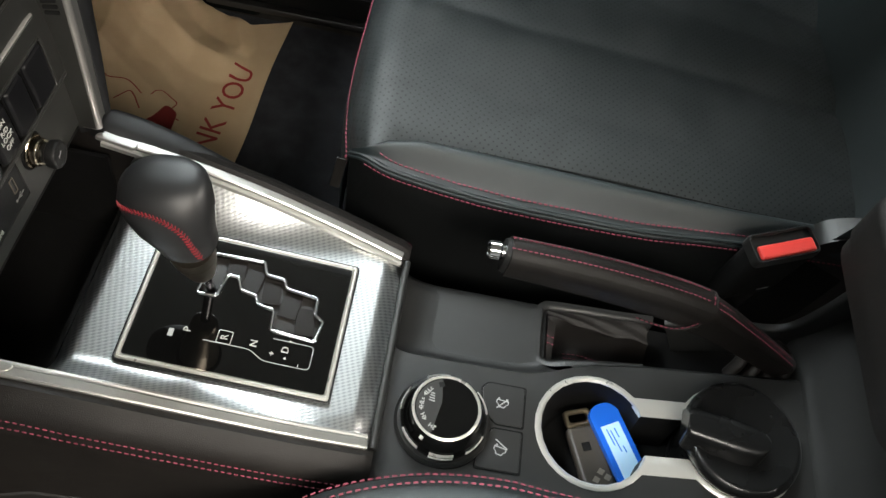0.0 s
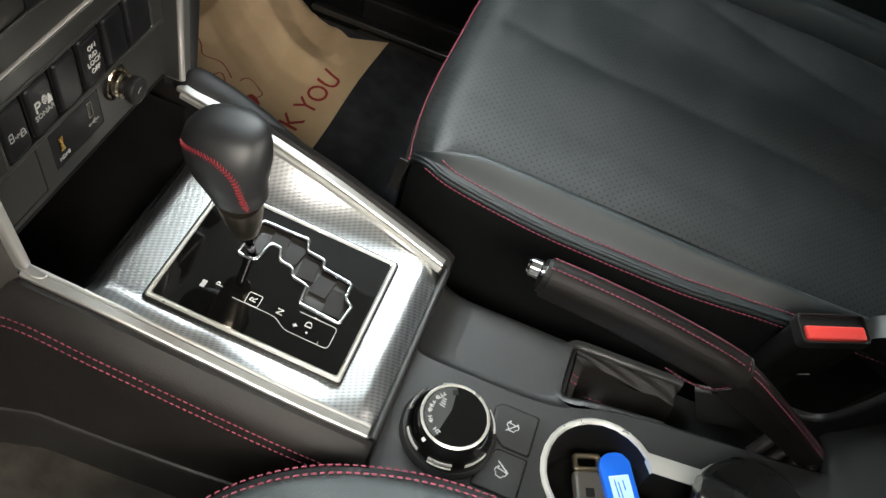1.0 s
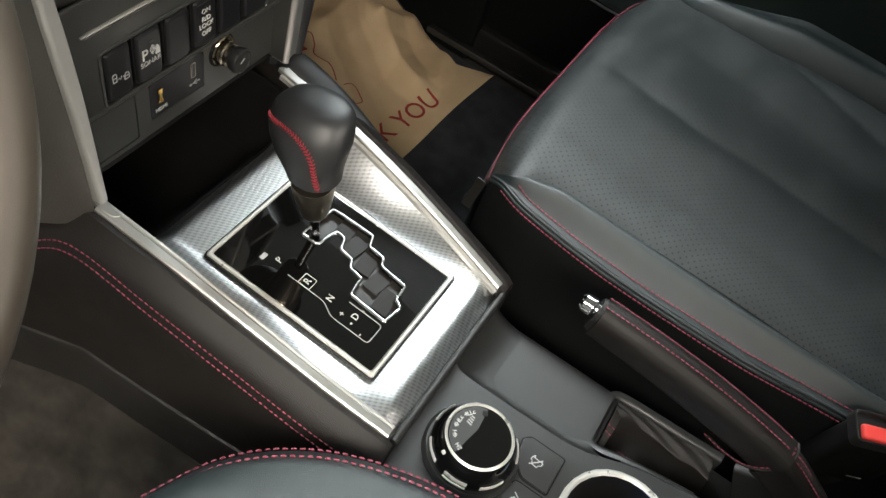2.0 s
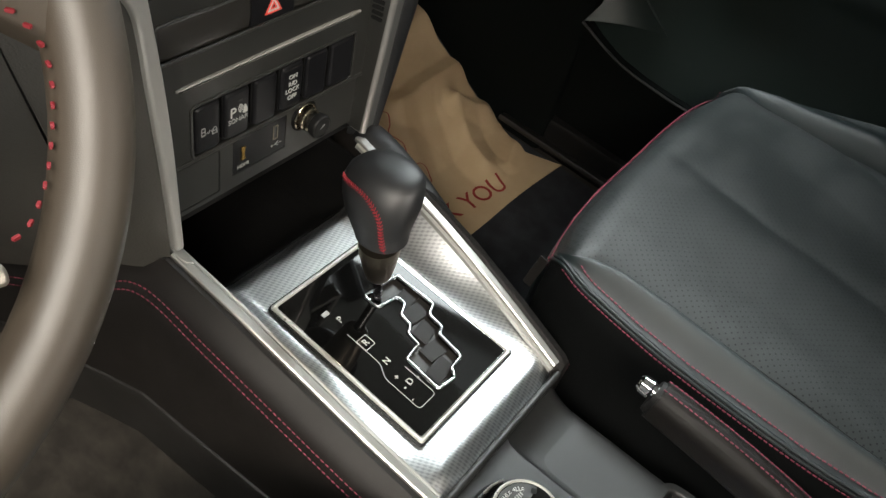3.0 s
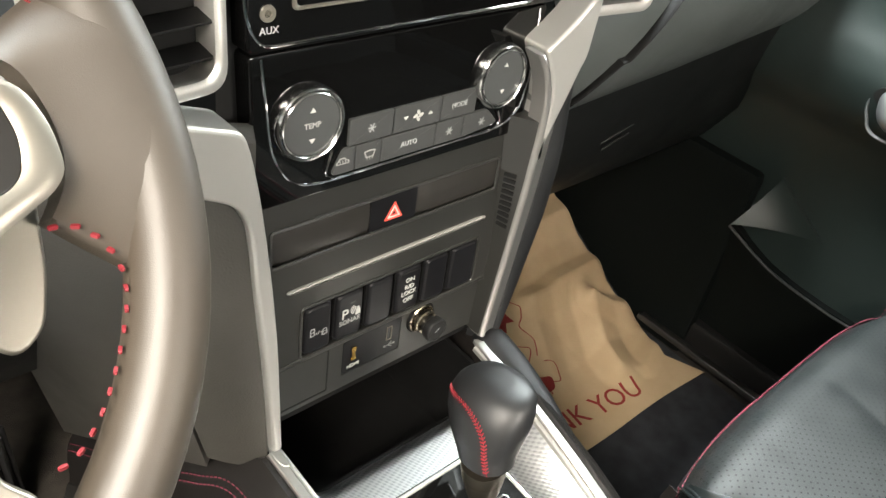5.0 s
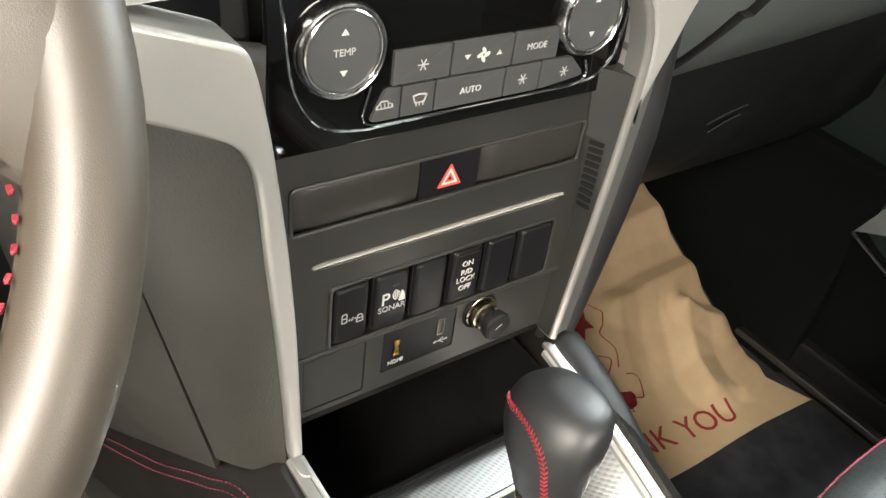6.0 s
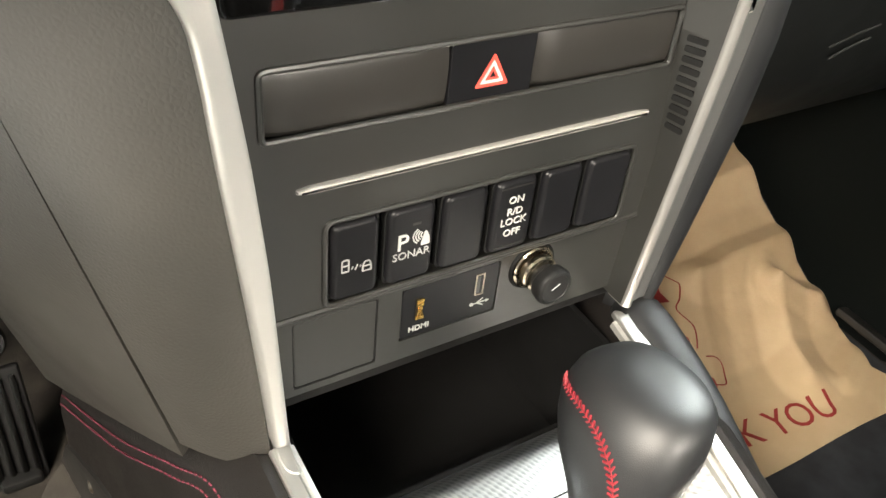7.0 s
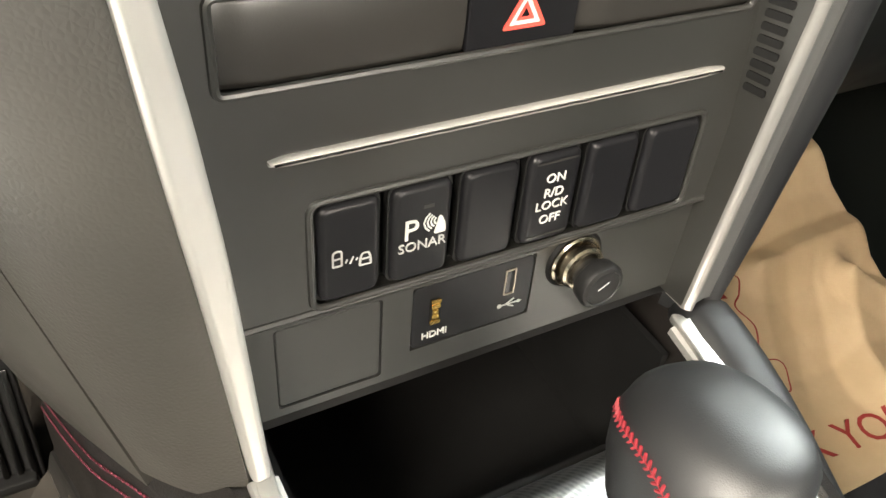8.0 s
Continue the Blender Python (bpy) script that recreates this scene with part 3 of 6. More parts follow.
part("rod", sweep([BASE - axis * 0.005, BASE + axis * 0.058], oval(0.0036, 0.0042), up=(0, 1, 0)), M_ROD, lever, "dark steel lever rod")
part("collar", lathe([(0.004, 0.0430), (0.0090, 0.0435), (0.0112, 0.0455), (0.0126, 0.0520), (0.0146, 0.0650), (0.0162, 0.0760), (0.0166, 0.0785), (0.0163, 0.0795), (0.0172, 0.0860), (0.0172, 0.094)], frame_of(BASE, Vector((0, 1, 0)).cross(axis), axis.cross(Vector((0, 1, 0)).cross(axis))), 28), M_STEEL, lever, "bronze-grey tapered steel collar")

KNOB = [(0.511, -0.0045, 0.036, 0.0194, 0.0205), (0.515, -0.0035, 0.038, 0.0202, 0.0216), (0.520, -0.001, 0.042, 0.0218, 0.0243), (0.528, 0.002, 0.047, 0.0242, 0.0288),
        (0.537, 0.006, 0.051, 0.0262, 0.0322), (0.546, 0.009, 0.054, 0.0264, 0.0332), (0.554, 0.012, 0.055, 0.0244, 0.0312), (0.560, 0.0135, 0.055, 0.0196, 0.0258),
        (0.5635, 0.014, 0.055, 0.0118, 0.0155), (0.5645, 0.014, 0.055, 0.0040, 0.0050)]


def knob_ring(z, cx, cy, rx, ry, n=36):
    out = []
    for i in range(n):
        a = 2 * math.pi * i / n
        c, s = math.cos(a), math.sin(a)
        k = (abs(c) ** 2.3 + abs(s) ** 2.3) ** (-1 / 2.3)
        out.append(Vector((cx + rx * c * k, cy + ry * s * k, z - 0.14 * ry * s * k)))
    return out


rows = [KNOB[0]]
for a, b in zip(KNOB, KNOB[1:]):
    rows += [tuple(p + (q - p) * t for p, q in zip(a, b)) for t in (0.5, 1.0)]
part("knob", loft([knob_ring(*r) for r in rows]), M_KNOB, lever, "round black leather knob", 60)


def at_angle(ring, a):
    i = int(a // 10)
    return ring[i % 36].lerp(ring[(i + 1) % 36], a / 10 - i)


SEAM_LINE = [(0.511, 223), (0.518, 218), (0.526, 215), (0.533, 212), (0.5395, 206), (0.5445, 198), (0.5478, 188), (0.5496, 176), (0.5503, 163), (0.5500, 150), (0.5490, 138), (0.5475, 124)]


def knob_at(z):
    for a, c in zip(KNOB, KNOB[1:]):
        if z <= c[0]:
            t = (z - a[0]) / (c[0] - a[0])
            return tuple(p + (q - p) * t for p, q in zip(a, c))
    return KNOB[-1]


seam, outward = [], []
for z, a in SEAM_LINE:
    r = knob_at(z)
    p = at_angle(knob_ring(*r), a)
    n = (p - Vector((r[1], r[2], z - 0.006))).normalized()
    seam.append(p + n * 0.0004)
    outward.append(n)
seam, outward = smooth(seam, 14), smooth(outward, 14)
b = sweep(seam, oval(0.0003, 0.0003, 6))
run = 0.0
for i in range(1, len(seam)):
    run += (seam[i] - seam[i - 1]).length
    if run < 0.0024:
        continue
    run = 0.0
    t, n = (seam[i] - seam[i - 1]).normalized(), outward[i].normalized()
    w = n.cross(t)
    for side in (-1, 1):
        d = (w * side * 0.85 + t * 0.55).normalized() * 0.0031
        b = stitches([seam[i] - d * 0.15 + n * 0.0002, seam[i] + d - n * 0.0002], 0.0034, 1.0, 0.00062, bm=b)
part("seam_stitching", b, M_THREAD2, lever, "bright red cross stitching")

# ---- rear top of the console: dial, switches, cup holders, tray ----
CUP1, CUP2 = Vector((-0.034, -0.309)), Vector((-0.022, -0.437))


def circle(c, r, n=40, a0=0.0):
    return [(c[0] + r * math.cos(a0 + 2 * math.pi * i / n), c[1] + r * math.sin(a0 + 2 * math.pi * i / n)) for i in range(n)]


def holder_outline(r1, r2, w, n=22):
    """The outline of both cup holders with the neck that joins them."""
    d = CUP2 - CUP1
    base = math.atan2(d.y, d.x)
    a1, a2 = math.asin(w / r1), math.asin(w / r2)
    out = []
    for i in range(n + 1):
        a = base + a1 + (2 * math.pi - 2 * a1) * i / n
        out.append((CUP1.x + r1 * math.cos(a), CUP1.y + r1 * math.sin(a)))
    for i in range(n + 1):
        a = base + math.pi + a2 + (2 * math.pi - 2 * a2) * i / n
        out.append((CUP2.x + r2 * math.cos(a), CUP2.y + r2 * math.sin(a)))
    return out


OUT, INN = holder_outline(0.0525, 0.0545, 0.035), holder_outline(0.0470, 0.0490, 0.0180)
# edge of the tray, open to the right, and the foot of its rounded walls
TRAY_EDGE = [Vector((p[0], p[1])) for p in smooth([(0.112, -0.1225), (0.060, -0.1225), (0.026, -0.1228), (0.0130, -0.1265), (0.0088, -0.137), (0.0082, -0.160), (0.0085, -0.205), (0.0095, -0.238), (0.013, -0.260), (0.019, -0.276)], 6)]
TRAY_FOOT = [Vector((p[0], p[1])) for p in smooth([(0.112, -0.160), (0.068, -0.159), (0.044, -0.158), (0.032, -0.159), (0.0260, -0.165), (0.0240, -0.175), (0.0240, -0.205), (0.0245, -0.230), (0.0275, -0.247), (0.033, -0.2600)], 6)]
SIDE_EDGE = [Vector(p) for p in ((0.0235, -0.288), (0.030, -0.312), (0.037, -0.355), (0.044, -0.430), (0.053, -0.507), (0.060, -0.620))]


def top_sheet():
    """The grey top with its hole for the cup holders and its cut for tray and handbrake."""
    rim = [Vector((-0.112, -0.1205)), Vector((0.112, -0.1205)), *TRAY_EDGE, *SIDE_EDGE, Vector((-0.112, -0.62))]
    return plate_with_holes(rim, [OUT], 0.003, pose(0, 0, TOP))


part("rear_top", top_sheet(), M_PANEL, console, "soft grey plastic console top")


def tray_fall(x):
    """The far side of the tray rolls away beside the seat."""
    return 0.045 * max(0.0, (x - 0.088) / 0.024) ** 2


TRAY_STEPS = ((0.0, 0.0005), (0.04, 0.0016), (0.12, 0.0042), (0.25, 0.0075), (0.42, 0.0108), (0.60, 0.0131), (0.80, 0.0145), (1.0, 0.0150), (1.12, 0.0156))
part("tray_wall", loft([[Vector((*a.lerp(c, f), TOP - h - tray_fall(a.lerp(c, f).x))) for a, c in zip(TRAY_EDGE, TRAY_FOOT)] for f, h in TRAY_STEPS], closed=False), M_PANEL, console, "rounded wall of the coin tray", 80)


def tray_bottom(u, v):
    y = -0.150 - 0.1095 * v
    x = 0.024 + 0.0065 * max(0.0, (v - 0.75) / 0.25) ** 2 + (0.112 - 0.024) * u
    return (x, y, TOP - 0.0151 - tray_fall(x))


part("tray_floor", surface(tray_bottom, 24, 12, (0, 0, -0.003)), M_PANEL, console, "shallow rounded coin tray", 80)
LIP = smooth([(0.1040, -0.372, -0.0200), (0.1010, -0.340, -0.0180), (0.0990, -0.300, -0.0170), (0.0975, -0.2720, -0.0168), (0.0945, -0.2620, -0.0160), (0.0860, -0.2578, -0.0150), (0.0560, -0.2575, -0.0148), (0.0430, -0.2580, -0.0147), (0.0350, -0.2610, -0.0142), (0.0310, -0.2700, -0.0100), (0.0318, -0.2850, -0.0055), (0.0350, -0.3120, -0.0035), (0.0400, -0.3550, -0.0030)], 6)
LIP_IN = [(-1, 0), (-1, 0), (-1, 0), (-1, -0.2), (-0.75, -0.7), (-0.2, -1), (0, -1), (0.25, -1), (0.75, -0.7), (1, -0.2), (1, 0), (1, 0), (1, 0)]
LIP_IN = [Vector((p[0], p[1], 0)) for p in smooth([(a, c, 0) for a, c in LIP_IN], 6)]
part("well_lip", loft([[p + d * o + Vector((0, 0, TOP - h)) for p, d in zip(LIP, LIP_IN)] for o, h in ((-0.004, 0.0004), (-0.001, 0.0002), (0.002, 0.0010), (0.0042, 0.0034), (0.0052, 0.0080), (0.0054, 0.040))], closed=False), M_PANEL, console, "soft rounded lip of the handbrake well", 80)

part("tray_strip", loft([[Vector((x, y, TOP - 0.0152 - tray_fall(x))) for x in (0.0885 + 0.010 * k, 0.0965 + 0.006 * k, 0.1010 + 0.003 * k, 0.1060, 0.1120)] for y, k in ((-0.2560, 0), (-0.2600, 0.35), (-0.2680, 0.8), (-0.30, 1), (-0.34, 1.15), (-0.372, 1.3))], closed=False), M_PANEL, console, "plastic strip beside the boot", 80)
part("boot_well", join(rbox((0.075, 0.003, 0.05), pose(0.0655, -0.2640, TOP - 0.0460), 0), rbox((0.090, 0.26, 0.003), pose(0.075, -0.39, TOP - 0.068), 0)), M_TRAY, console, "black well under the handbrake")
RIM_R = smooth([(0.108, -0.385, 0.352), (0.107, -0.420, 0.369), (0.105, -0.455, 0.378), (0.105, -0.490, 0.386), (0.105, -0.506, 0.420), (0.105, -0.517, 0.468), (0.105, -0.526, 0.505)], 6)
part("right_rim", sweep(RIM_R, [(-0.004, -0.05), (-0.0045, -0.006), (-0.002, 0.0), (0.003, 0.0), (0.006, -0.004), (0.007, -0.05)], up=(0, 0.3, 1)), M_PANEL, console, "rising right rim of the console", 60)
part("side_wall", loft([[Vector((p.x, p.y, TOP - 0.0005)) for p in SIDE_EDGE], [Vector((p.x + 0.004, p.y, TOP - 0.004)) for p in SIDE_EDGE], [Vector((p.x + 0.006, p.y, TOP - 0.07)) for p in SIDE_EDGE]], closed=False), M_PANEL, console, "", 60)


def well(outline, depth, shrink=0.96, z=TOP):
    c = Vector((sum(p[0] for p in outline), sum(p[1] for p in outline))) / len(outline)
    b = bmesh.new()
    rings = []
    for s, h in ((1.0, 0.0), (0.995, -0.0015), (shrink, -depth + 0.004), (shrink * 0.96, -depth)):
        rings.append([b.verts.new((c.x + (p[0] - c.x) * s, c.y + (p[1] - c.y) * s, z + h)) for p in outline])
    k = len(outline)
    for a, e in zip(rings, rings[1:]):
        for i in range(k):
            b.faces.new((a[i], a[(i + 1) % k], e[(i + 1) % k], e[i]))
    b.faces.new(rings[-1])
    return b


part("cup_well", well(INN, 0.058, 0.93), M_TRAY, console, "black cup holder wells")
part("cup_trim", ring_prism(OUT, INN, 0.006, pose(0, 0, TOP + 0.0025), 0.3), M_RING, console, "satin silver rim round both cup holders")
part("rear_side", rbox((0.224, 0.50, 0.18), pose(0, -0.372, 0.21), 0.006), M_TRAY, console)
part("rear_side", rbox((0.006, 0.50, 0.07), pose(-0.1095, -0.372, 0.338), 0.003), M_DARK, console)
part("armrest_front", prism(rounded([(-0.60, 0.10), (-0.60, 0.54), (-0.552, 0.54), (-0.548, 0.47), (-0.535, 0.425), (-0.512, 0.385), (-0.503, 0.374), (-0.503, 0.10)], [0, 0, 0.01, 0.03, 0.02, 0.012, 0.01, 0], 4), 0.205, frame_of((0.103, 0, 0), (0, 1, 0), (0, 0, 1)), 0.006, 3), M_PANEL, console, "grey plastic front of the armrest box", 60)
lid = rounded([(-0.098, -0.452), (0.098, -0.452), (0.100, -0.80), (-0.100, -0.80)], [0.03, 0.03, 0, 0], 6)
part("armrest_lid", join(prism(lid, 0.045, pose(0, 0, 0.605), 0.012, 4), prism([(x * 0.97, (y + 0.6) * 0.985 - 0.6) for x, y in lid], 0.02, pose(0, 0, 0.562))), M_BOLSTER, console, "padded leather armrest lid", 60)
part("stitching", stitches([Vector((x * 0.93, (y + 0.6) * 0.95 - 0.6, 0.6056)) for x, y in lid[:14]], 0.005, 0.75, 0.0009), M_THREAD, console, "red thread stitching")
part("slot_trim", rbox((0.0009, 0.028, 0.0009), pose(0.1065, -0.205, TOP - 0.038, 0, 0, 3), 0.0003), M_RING, console, "thin bright slot edge")

# rotary drive dial
dial = thing("drive_mode_dial", "glossy black rotary drive dial with chrome ring", "dial")
DC = pose(-0.050, -0.177, TOP)
part("skirt", lathe([(0.0, 0.001), (0.041, 0.001), (0.041, 0.003), (0.0385, 0.006), (0.036, 0.006), (0.0, 0.005)], DC, 48), M_PANEL, dial)
part("grip", lathe([(0.034, 0.004), (0.0362, 0.008), (0.0362, 0.014), (0.0335, 0.021), (0.0300, 0.0275), (0.0285, 0.029), (0.0, 0.029)], DC, 48), M_GLOSS, dial, "glossy black grip")
for a in (15, 75, 135, 184, 234, 300):
    for dz, rr in ((0.0100, 0.0366), (0.0150, 0.0360)) if a == 184 else ((0.0135, 0.0364),):
        arc = [DC @ Vector((rr * math.cos(radians(a + q)), rr * math.sin(radians(a + q)), dz)) for q in range(-17, 18, 4)]
        part("bright_inlay", sweep(arc, oval(0.0008, 0.0013 if dz < 0.011 else 0.0027, 8)), M_INLAY, dial)
part("chrome_ring", lathe([(0.0285, 0.0285), (0.0288, 0.0300), (0.0272, 0.0312), (0.0262, 0.0300), (0.0262, 0.0285)], DC, 48), M_RING, dial, "chrome ring round the dial face")
face = part("face", lathe([(0.0, 0.0285), (0.0263, 0.0285), (0.0263, 0.0297), (0.0, 0.0297)], DC, 40), M_GLOSS, dial, "glossy black dial face")
sector = [(0.0255 * math.cos(radians(a)), 0.0255 * math.sin(radians(a))) for a in range(18, 171, 9)] + [(-0.012, 0.0065), (0.004, 0.0045)]
part("display", prism(sector, 0.0003, DC @ pose(0, 0, 0.0300, 0, 0, -4)), M_SMOKE, face, "grey marked sector")
for word, a in (("2H", 152), ("4H", 122), ("4HLc", 90), ("4LLc", 55)):
    p = DC @ Vector((0.0205 * math.cos(radians(a)), 0.0205 * math.sin(radians(a)), 0.0303))
    part("marking", lettering(word, 0.0052, Matrix.Translation(p) @ pose(0, 0, 0, 0, 0, a - 90)), M_WHITE, face, "white drive mode print")
part("marking", rbox((0.0045, 0.0045, 0.0003), DC @ pose(0.0195, 0.0065, 0.0303, 0, 0, 20), 0), M_TRAY, face)
for k in range(4):
    part("marking", rbox((0.0010, 0.0050 - 0.0005 * k, 0.0003), DC @ pose(0.004 + 0.0022 * k, 0.0128, 0.0303, 0, 0, -12), 0), M_DIMPRINT, face)
part("pointer", rbox((0.0045, 0.0034, 0.0005), DC @ pose(-0.0265, 0.0165, 0.0255, 0, 34, 148), 0.0004), M_RING, dial, "small bright pointer")

# two flat switches behind the dial
for k, (lo, hi, cut) in enumerate((((-0.0445, -0.2475), (-0.005, -0.207), 3), ((-0.0855, -0.2475), (-0.0465, -0.207), 2))):
    sw = thing("console_switch", "flat black square switch with printed car symbol", "switch", "console switches")
    pts = [(lo[0], lo[1]), (hi[0], lo[1]), (hi[0], hi[1]), (lo[0], hi[1])]
    if k == 0:
        pts = [(lo[0], lo[1]), (hi[0], lo[1]), (hi[0], hi[1] - 0.006), (hi[0] - 0.006, hi[1]), (lo[0] + 0.010, hi[1] - 0.004), (lo[0], hi[1] - 0.016)]
    else:
        pts = [(lo[0], lo[1]), (hi[0], lo[1]), (hi[0], hi[1] - 0.013), (lo[0] + 0.016, hi[1] - 0.002), (lo[0], hi[1])]
    pts = rounded(pts, 0.0025, 3)
    part("surround", prism([(p[0] * 1.0, p[1]) for p in pts], 0.004, pose(0, 0, TOP + 0.0006)), M_TRAY, sw)
    c = Vector((sum(p[0] for p in pts), sum(p[1] for p in pts))) / len(pts)
    part("cap", prism([((p[0] - c.x) * 0.925 + c.x, (p[1] - c.y) * 0.925 + c.y) for p in pts], 0.004, pose(0, 0, TOP + 0.0018), 0.0008), M_PANEL, sw, "grey switch cap")
    SY = pose(c.x, c.y - 0.002, TOP + 0.0021, 0, 0, 78 if k else 84)
    car = [(-0.0055, -0.003), (0.0055, -0.003), (0.0055, 0.0005), (0.0038, 0.0012), (0.0026, 0.0042), (-0.0026, 0.0042), (-0.0038, 0.0012), (-0.0055, 0.0005)]
    part("symbol", ring_prism(rounded(car, 0.0008, 3), rounded([(x * 0.84, y * 0.78 + 0.0001) for x, y in car], 0.0006, 3), 0.0003, SY), M_GREYPRINT, sw, "grey car symbol")
    part("symbol_bar", rbox((0.013, 0.0009, 0.0003), SY @ pose(0, -0.0055 if k else 0.0005, 0.0001, 0, 0, -24 if k else 50), 0), M_GREYPRINT, sw)
    for dx in (-0.0036, 0.0036):
        part("symbol_bar", rbox((0.0016, 0.0014, 0.0003), SY @ pose(dx, -0.0040, 0, 0, 0, 0), 0), M_GREYPRINT, sw)

# ash bin that stands in the rear cup holder
bin_ = thing("ash_bin", "round black plastic bin with raised grip bar in cup holder", "ash bin")
BC = pose(CUP2.x, CUP2.y, TOP)
part("body", lathe([(0.043, -0.055), (0.0485, 0.004), (0.0515, 0.006), (0.0528, 0.010), (0.0520, 0.0150), (0.0490, 0.0185), (0.046, 0.0195), (0.038, 0.0165), (0.0, 0.0150)], BC, 56), M_BIN, bin_, "round lid with a raised edge", 60)


def grip_outline(s):
    return rounded([(-0.015 * s, 0.052), (0.015 * s, 0.052), (0.016 * s, 0.0), (0.0125 * s, -0.020), (-0.0125 * s, -0.020), (-0.016 * s, 0.0)], [0.006, 0.006, 0.02, 0.012, 0.012, 0.02], 5)


GB = BC @ pose(-0.007, 0.004, 0, 0, 0, -9)
part("grip_bar", loft([[GB @ Vector((p[0], p[1], z)) for p in grip_outline(s)] for s, z in ((1.28, 0.0130), (1.16, 0.0165), (1.06, 0.0210), (0.98, 0.0255), (0.88, 0.0290), (0.74, 0.0312), (0.55, 0.0324), (0.3, 0.0328), (0.08, 0.0329))]), M_BIN, bin_, "broad raised rounded grip bar", 60)

# key and tag in the front cup holder
key = thing("car_key", "dark car key fob with metal loop in the cup holder", "key")
KM = frame_of((-0.043, -0.3170, 0.338), (0.93, 0.36, 0.08), (-0.36, 0.93, 0.0))
part("fob", rbox((0.060, 0.031, 0.011), KM, 0.005, 3), M_KEYBODY, key)
part("loop", ring_prism(rounded([(0.030, -0.013), (0.046, -0.013), (0.046, 0.013), (0.030, 0.013)], 0.004), rounded([(0.034, -0.009), (0.042, -0.009), (0.042, 0.009), (0.034, 0.009)], 0.003), 0.005, KM @ pose(0, 0, 0.003), 0.3), M_KEYGOLD, key, "champagne metal key loop")
part("emblem", prism([(0.0, 0.004), (0.0035, 0), (0.0, -0.004), (-0.0035, 0)], 0.0004, KM @ pose(-0.014, -0.004, 0.0058)), M_SATIN, key)
part("emblem", prism([(0.0, 0.004), (0.0035, 0), (0.0, -0.004), (-0.0035, 0)], 0.0004, KM @ pose(-0.020, 0.0025, 0.0058)), M_SATIN, key)
part("emblem", prism([(0.0, 0.004), (0.0035, 0), (0.0, -0.004), (-0.0035, 0)], 0.0004, KM @ pose(-0.020, -0.0085, 0.0058)), M_SATIN, key)
part("lock_button", rbox((0.008, 0.008, 0.001), KM @ pose(0.010, 0.002, 0.0056), 0.0004), M_TRAY, key)
tag = thing("key_tag", "blue plastic key tag with pale paper insert", "key tag")
TM = frame_of((-0.031, -0.3400, 0.350), (0.87, 0.48, 0.08), (-0.48, 0.87, 0.0)) @ Matrix.Scale(1.14, 4)
part("holder", prism(rounded([(-0.034, -0.013), (0.030, -0.013), (0.036, -0.006), (0.036, 0.006), (0.030, 0.013), (-0.034, 0.013)], 0.004), 0.005, TM, 0.001), M_BLUE, tag)
part("insert", rbox((0.048, 0.0165, 0.0004), TM @ pose(-0.006, 0, 0.0003), 0), M_TAGPAPER, tag, "pale blue written paper insert")
for dx, dy, s in ((0.008, 0.004, 0.014), (0.004, 0.0010, 0.018), (0.010, -0.0025, 0.008), (-0.004, -0.003, 0.006)):
    part("writing_bar", rbox((s, 0.0009, 0.0003), TM @ pose(dx, dy, 0.0006, 0, 0, 4), 0), M_BLUE, tag)


# ---- handbrake ----
brake = thing("handbrake", "black leather handbrake lever with red stitching and chrome button", "handbrake")
HB = [Vector(p) for p in ((0.058, -0.203, 0.484), (0.060, -0.26, 0.478), (0.062, -0.32, 0.468), (0.063, -0.382, 0.452), (0.063, -0.43, 0.425), (0.062, -0.49, 0.385))]
hb_line = smooth(HB, 6)
GRIP = rounded([(-0.0155, -0.020), (0.0155, -0.020), (0.0175, 0.006), (0.0085, 0.0175), (-0.0065, 0.0175), (-0.0178, 0.005)], 0.008, 4)
part("grip", sweep(hb_line[:19], [(p[0], p[1]) for p in GRIP], scale=lambda t: 0.88 + 0.26 * t - 0.12 * t * t), M_BOOT, brake, "dark brown-black leather grip", 60)
part("grip_nose", sweep([hb_line[0] + Vector((0, 0.004, 0.0005)), hb_line[0], hb_line[1]], [(p[0] * 0.9, p[1] * 0.9) for p in GRIP], scale=lambda t: 0.80 + 0.12 * t), M_DARK, brake, "black plastic nose of the grip")
part("gaiter", sweep(hb_line[18:], [(p[0], p[1]) for p in rounded([(-0.014, -0.03), (0.014, -0.03), (0.015, 0.008), (0.006, 0.014), (-0.006, 0.014), (-0.015, 0.008)], 0.005, 3)], scale=lambda t: 0.92 - 0.36 * t), M_BOOT, brake, "creased black leather gaiter", 60)
for k, (y, z, w) in enumerate(((-0.452, 0.382, 0.030), (-0.468, 0.378, 0.034), (-0.484, 0.374, 0.036), (-0.498, 0.371, 0.036))):
    arc = smooth([(0.072 - 0.6 * w, y + 0.012, z - 0.02), (0.072 - 0.3 * w, y + 0.004, z - 0.004), (0.076, y, z), (0.080 + 0.4 * w, y + 0.006, z - 0.006), (0.082 + 0.6 * w, y + 0.014, z - 0.022)], 5)
    part("gaiter_fold", sweep(arc, oval(0.0065, 0.006, 10), up=(0, 1, 0.3)), M_BOOT, brake, "gathered leather fold", 80)
part("button", lathe([(0.0, 0.014), (0.005, 0.0135), (0.0075, 0.011), (0.0080, 0.003), (0.0065, 0.001), (0.0065, -0.006)], frame_of((0.057, -0.1985, 0.4865), (1, 0, 0), (0, 0, 1)) @ pose(0, 0, 0, 180), 20), M_CHROME, brake, "chrome release button")
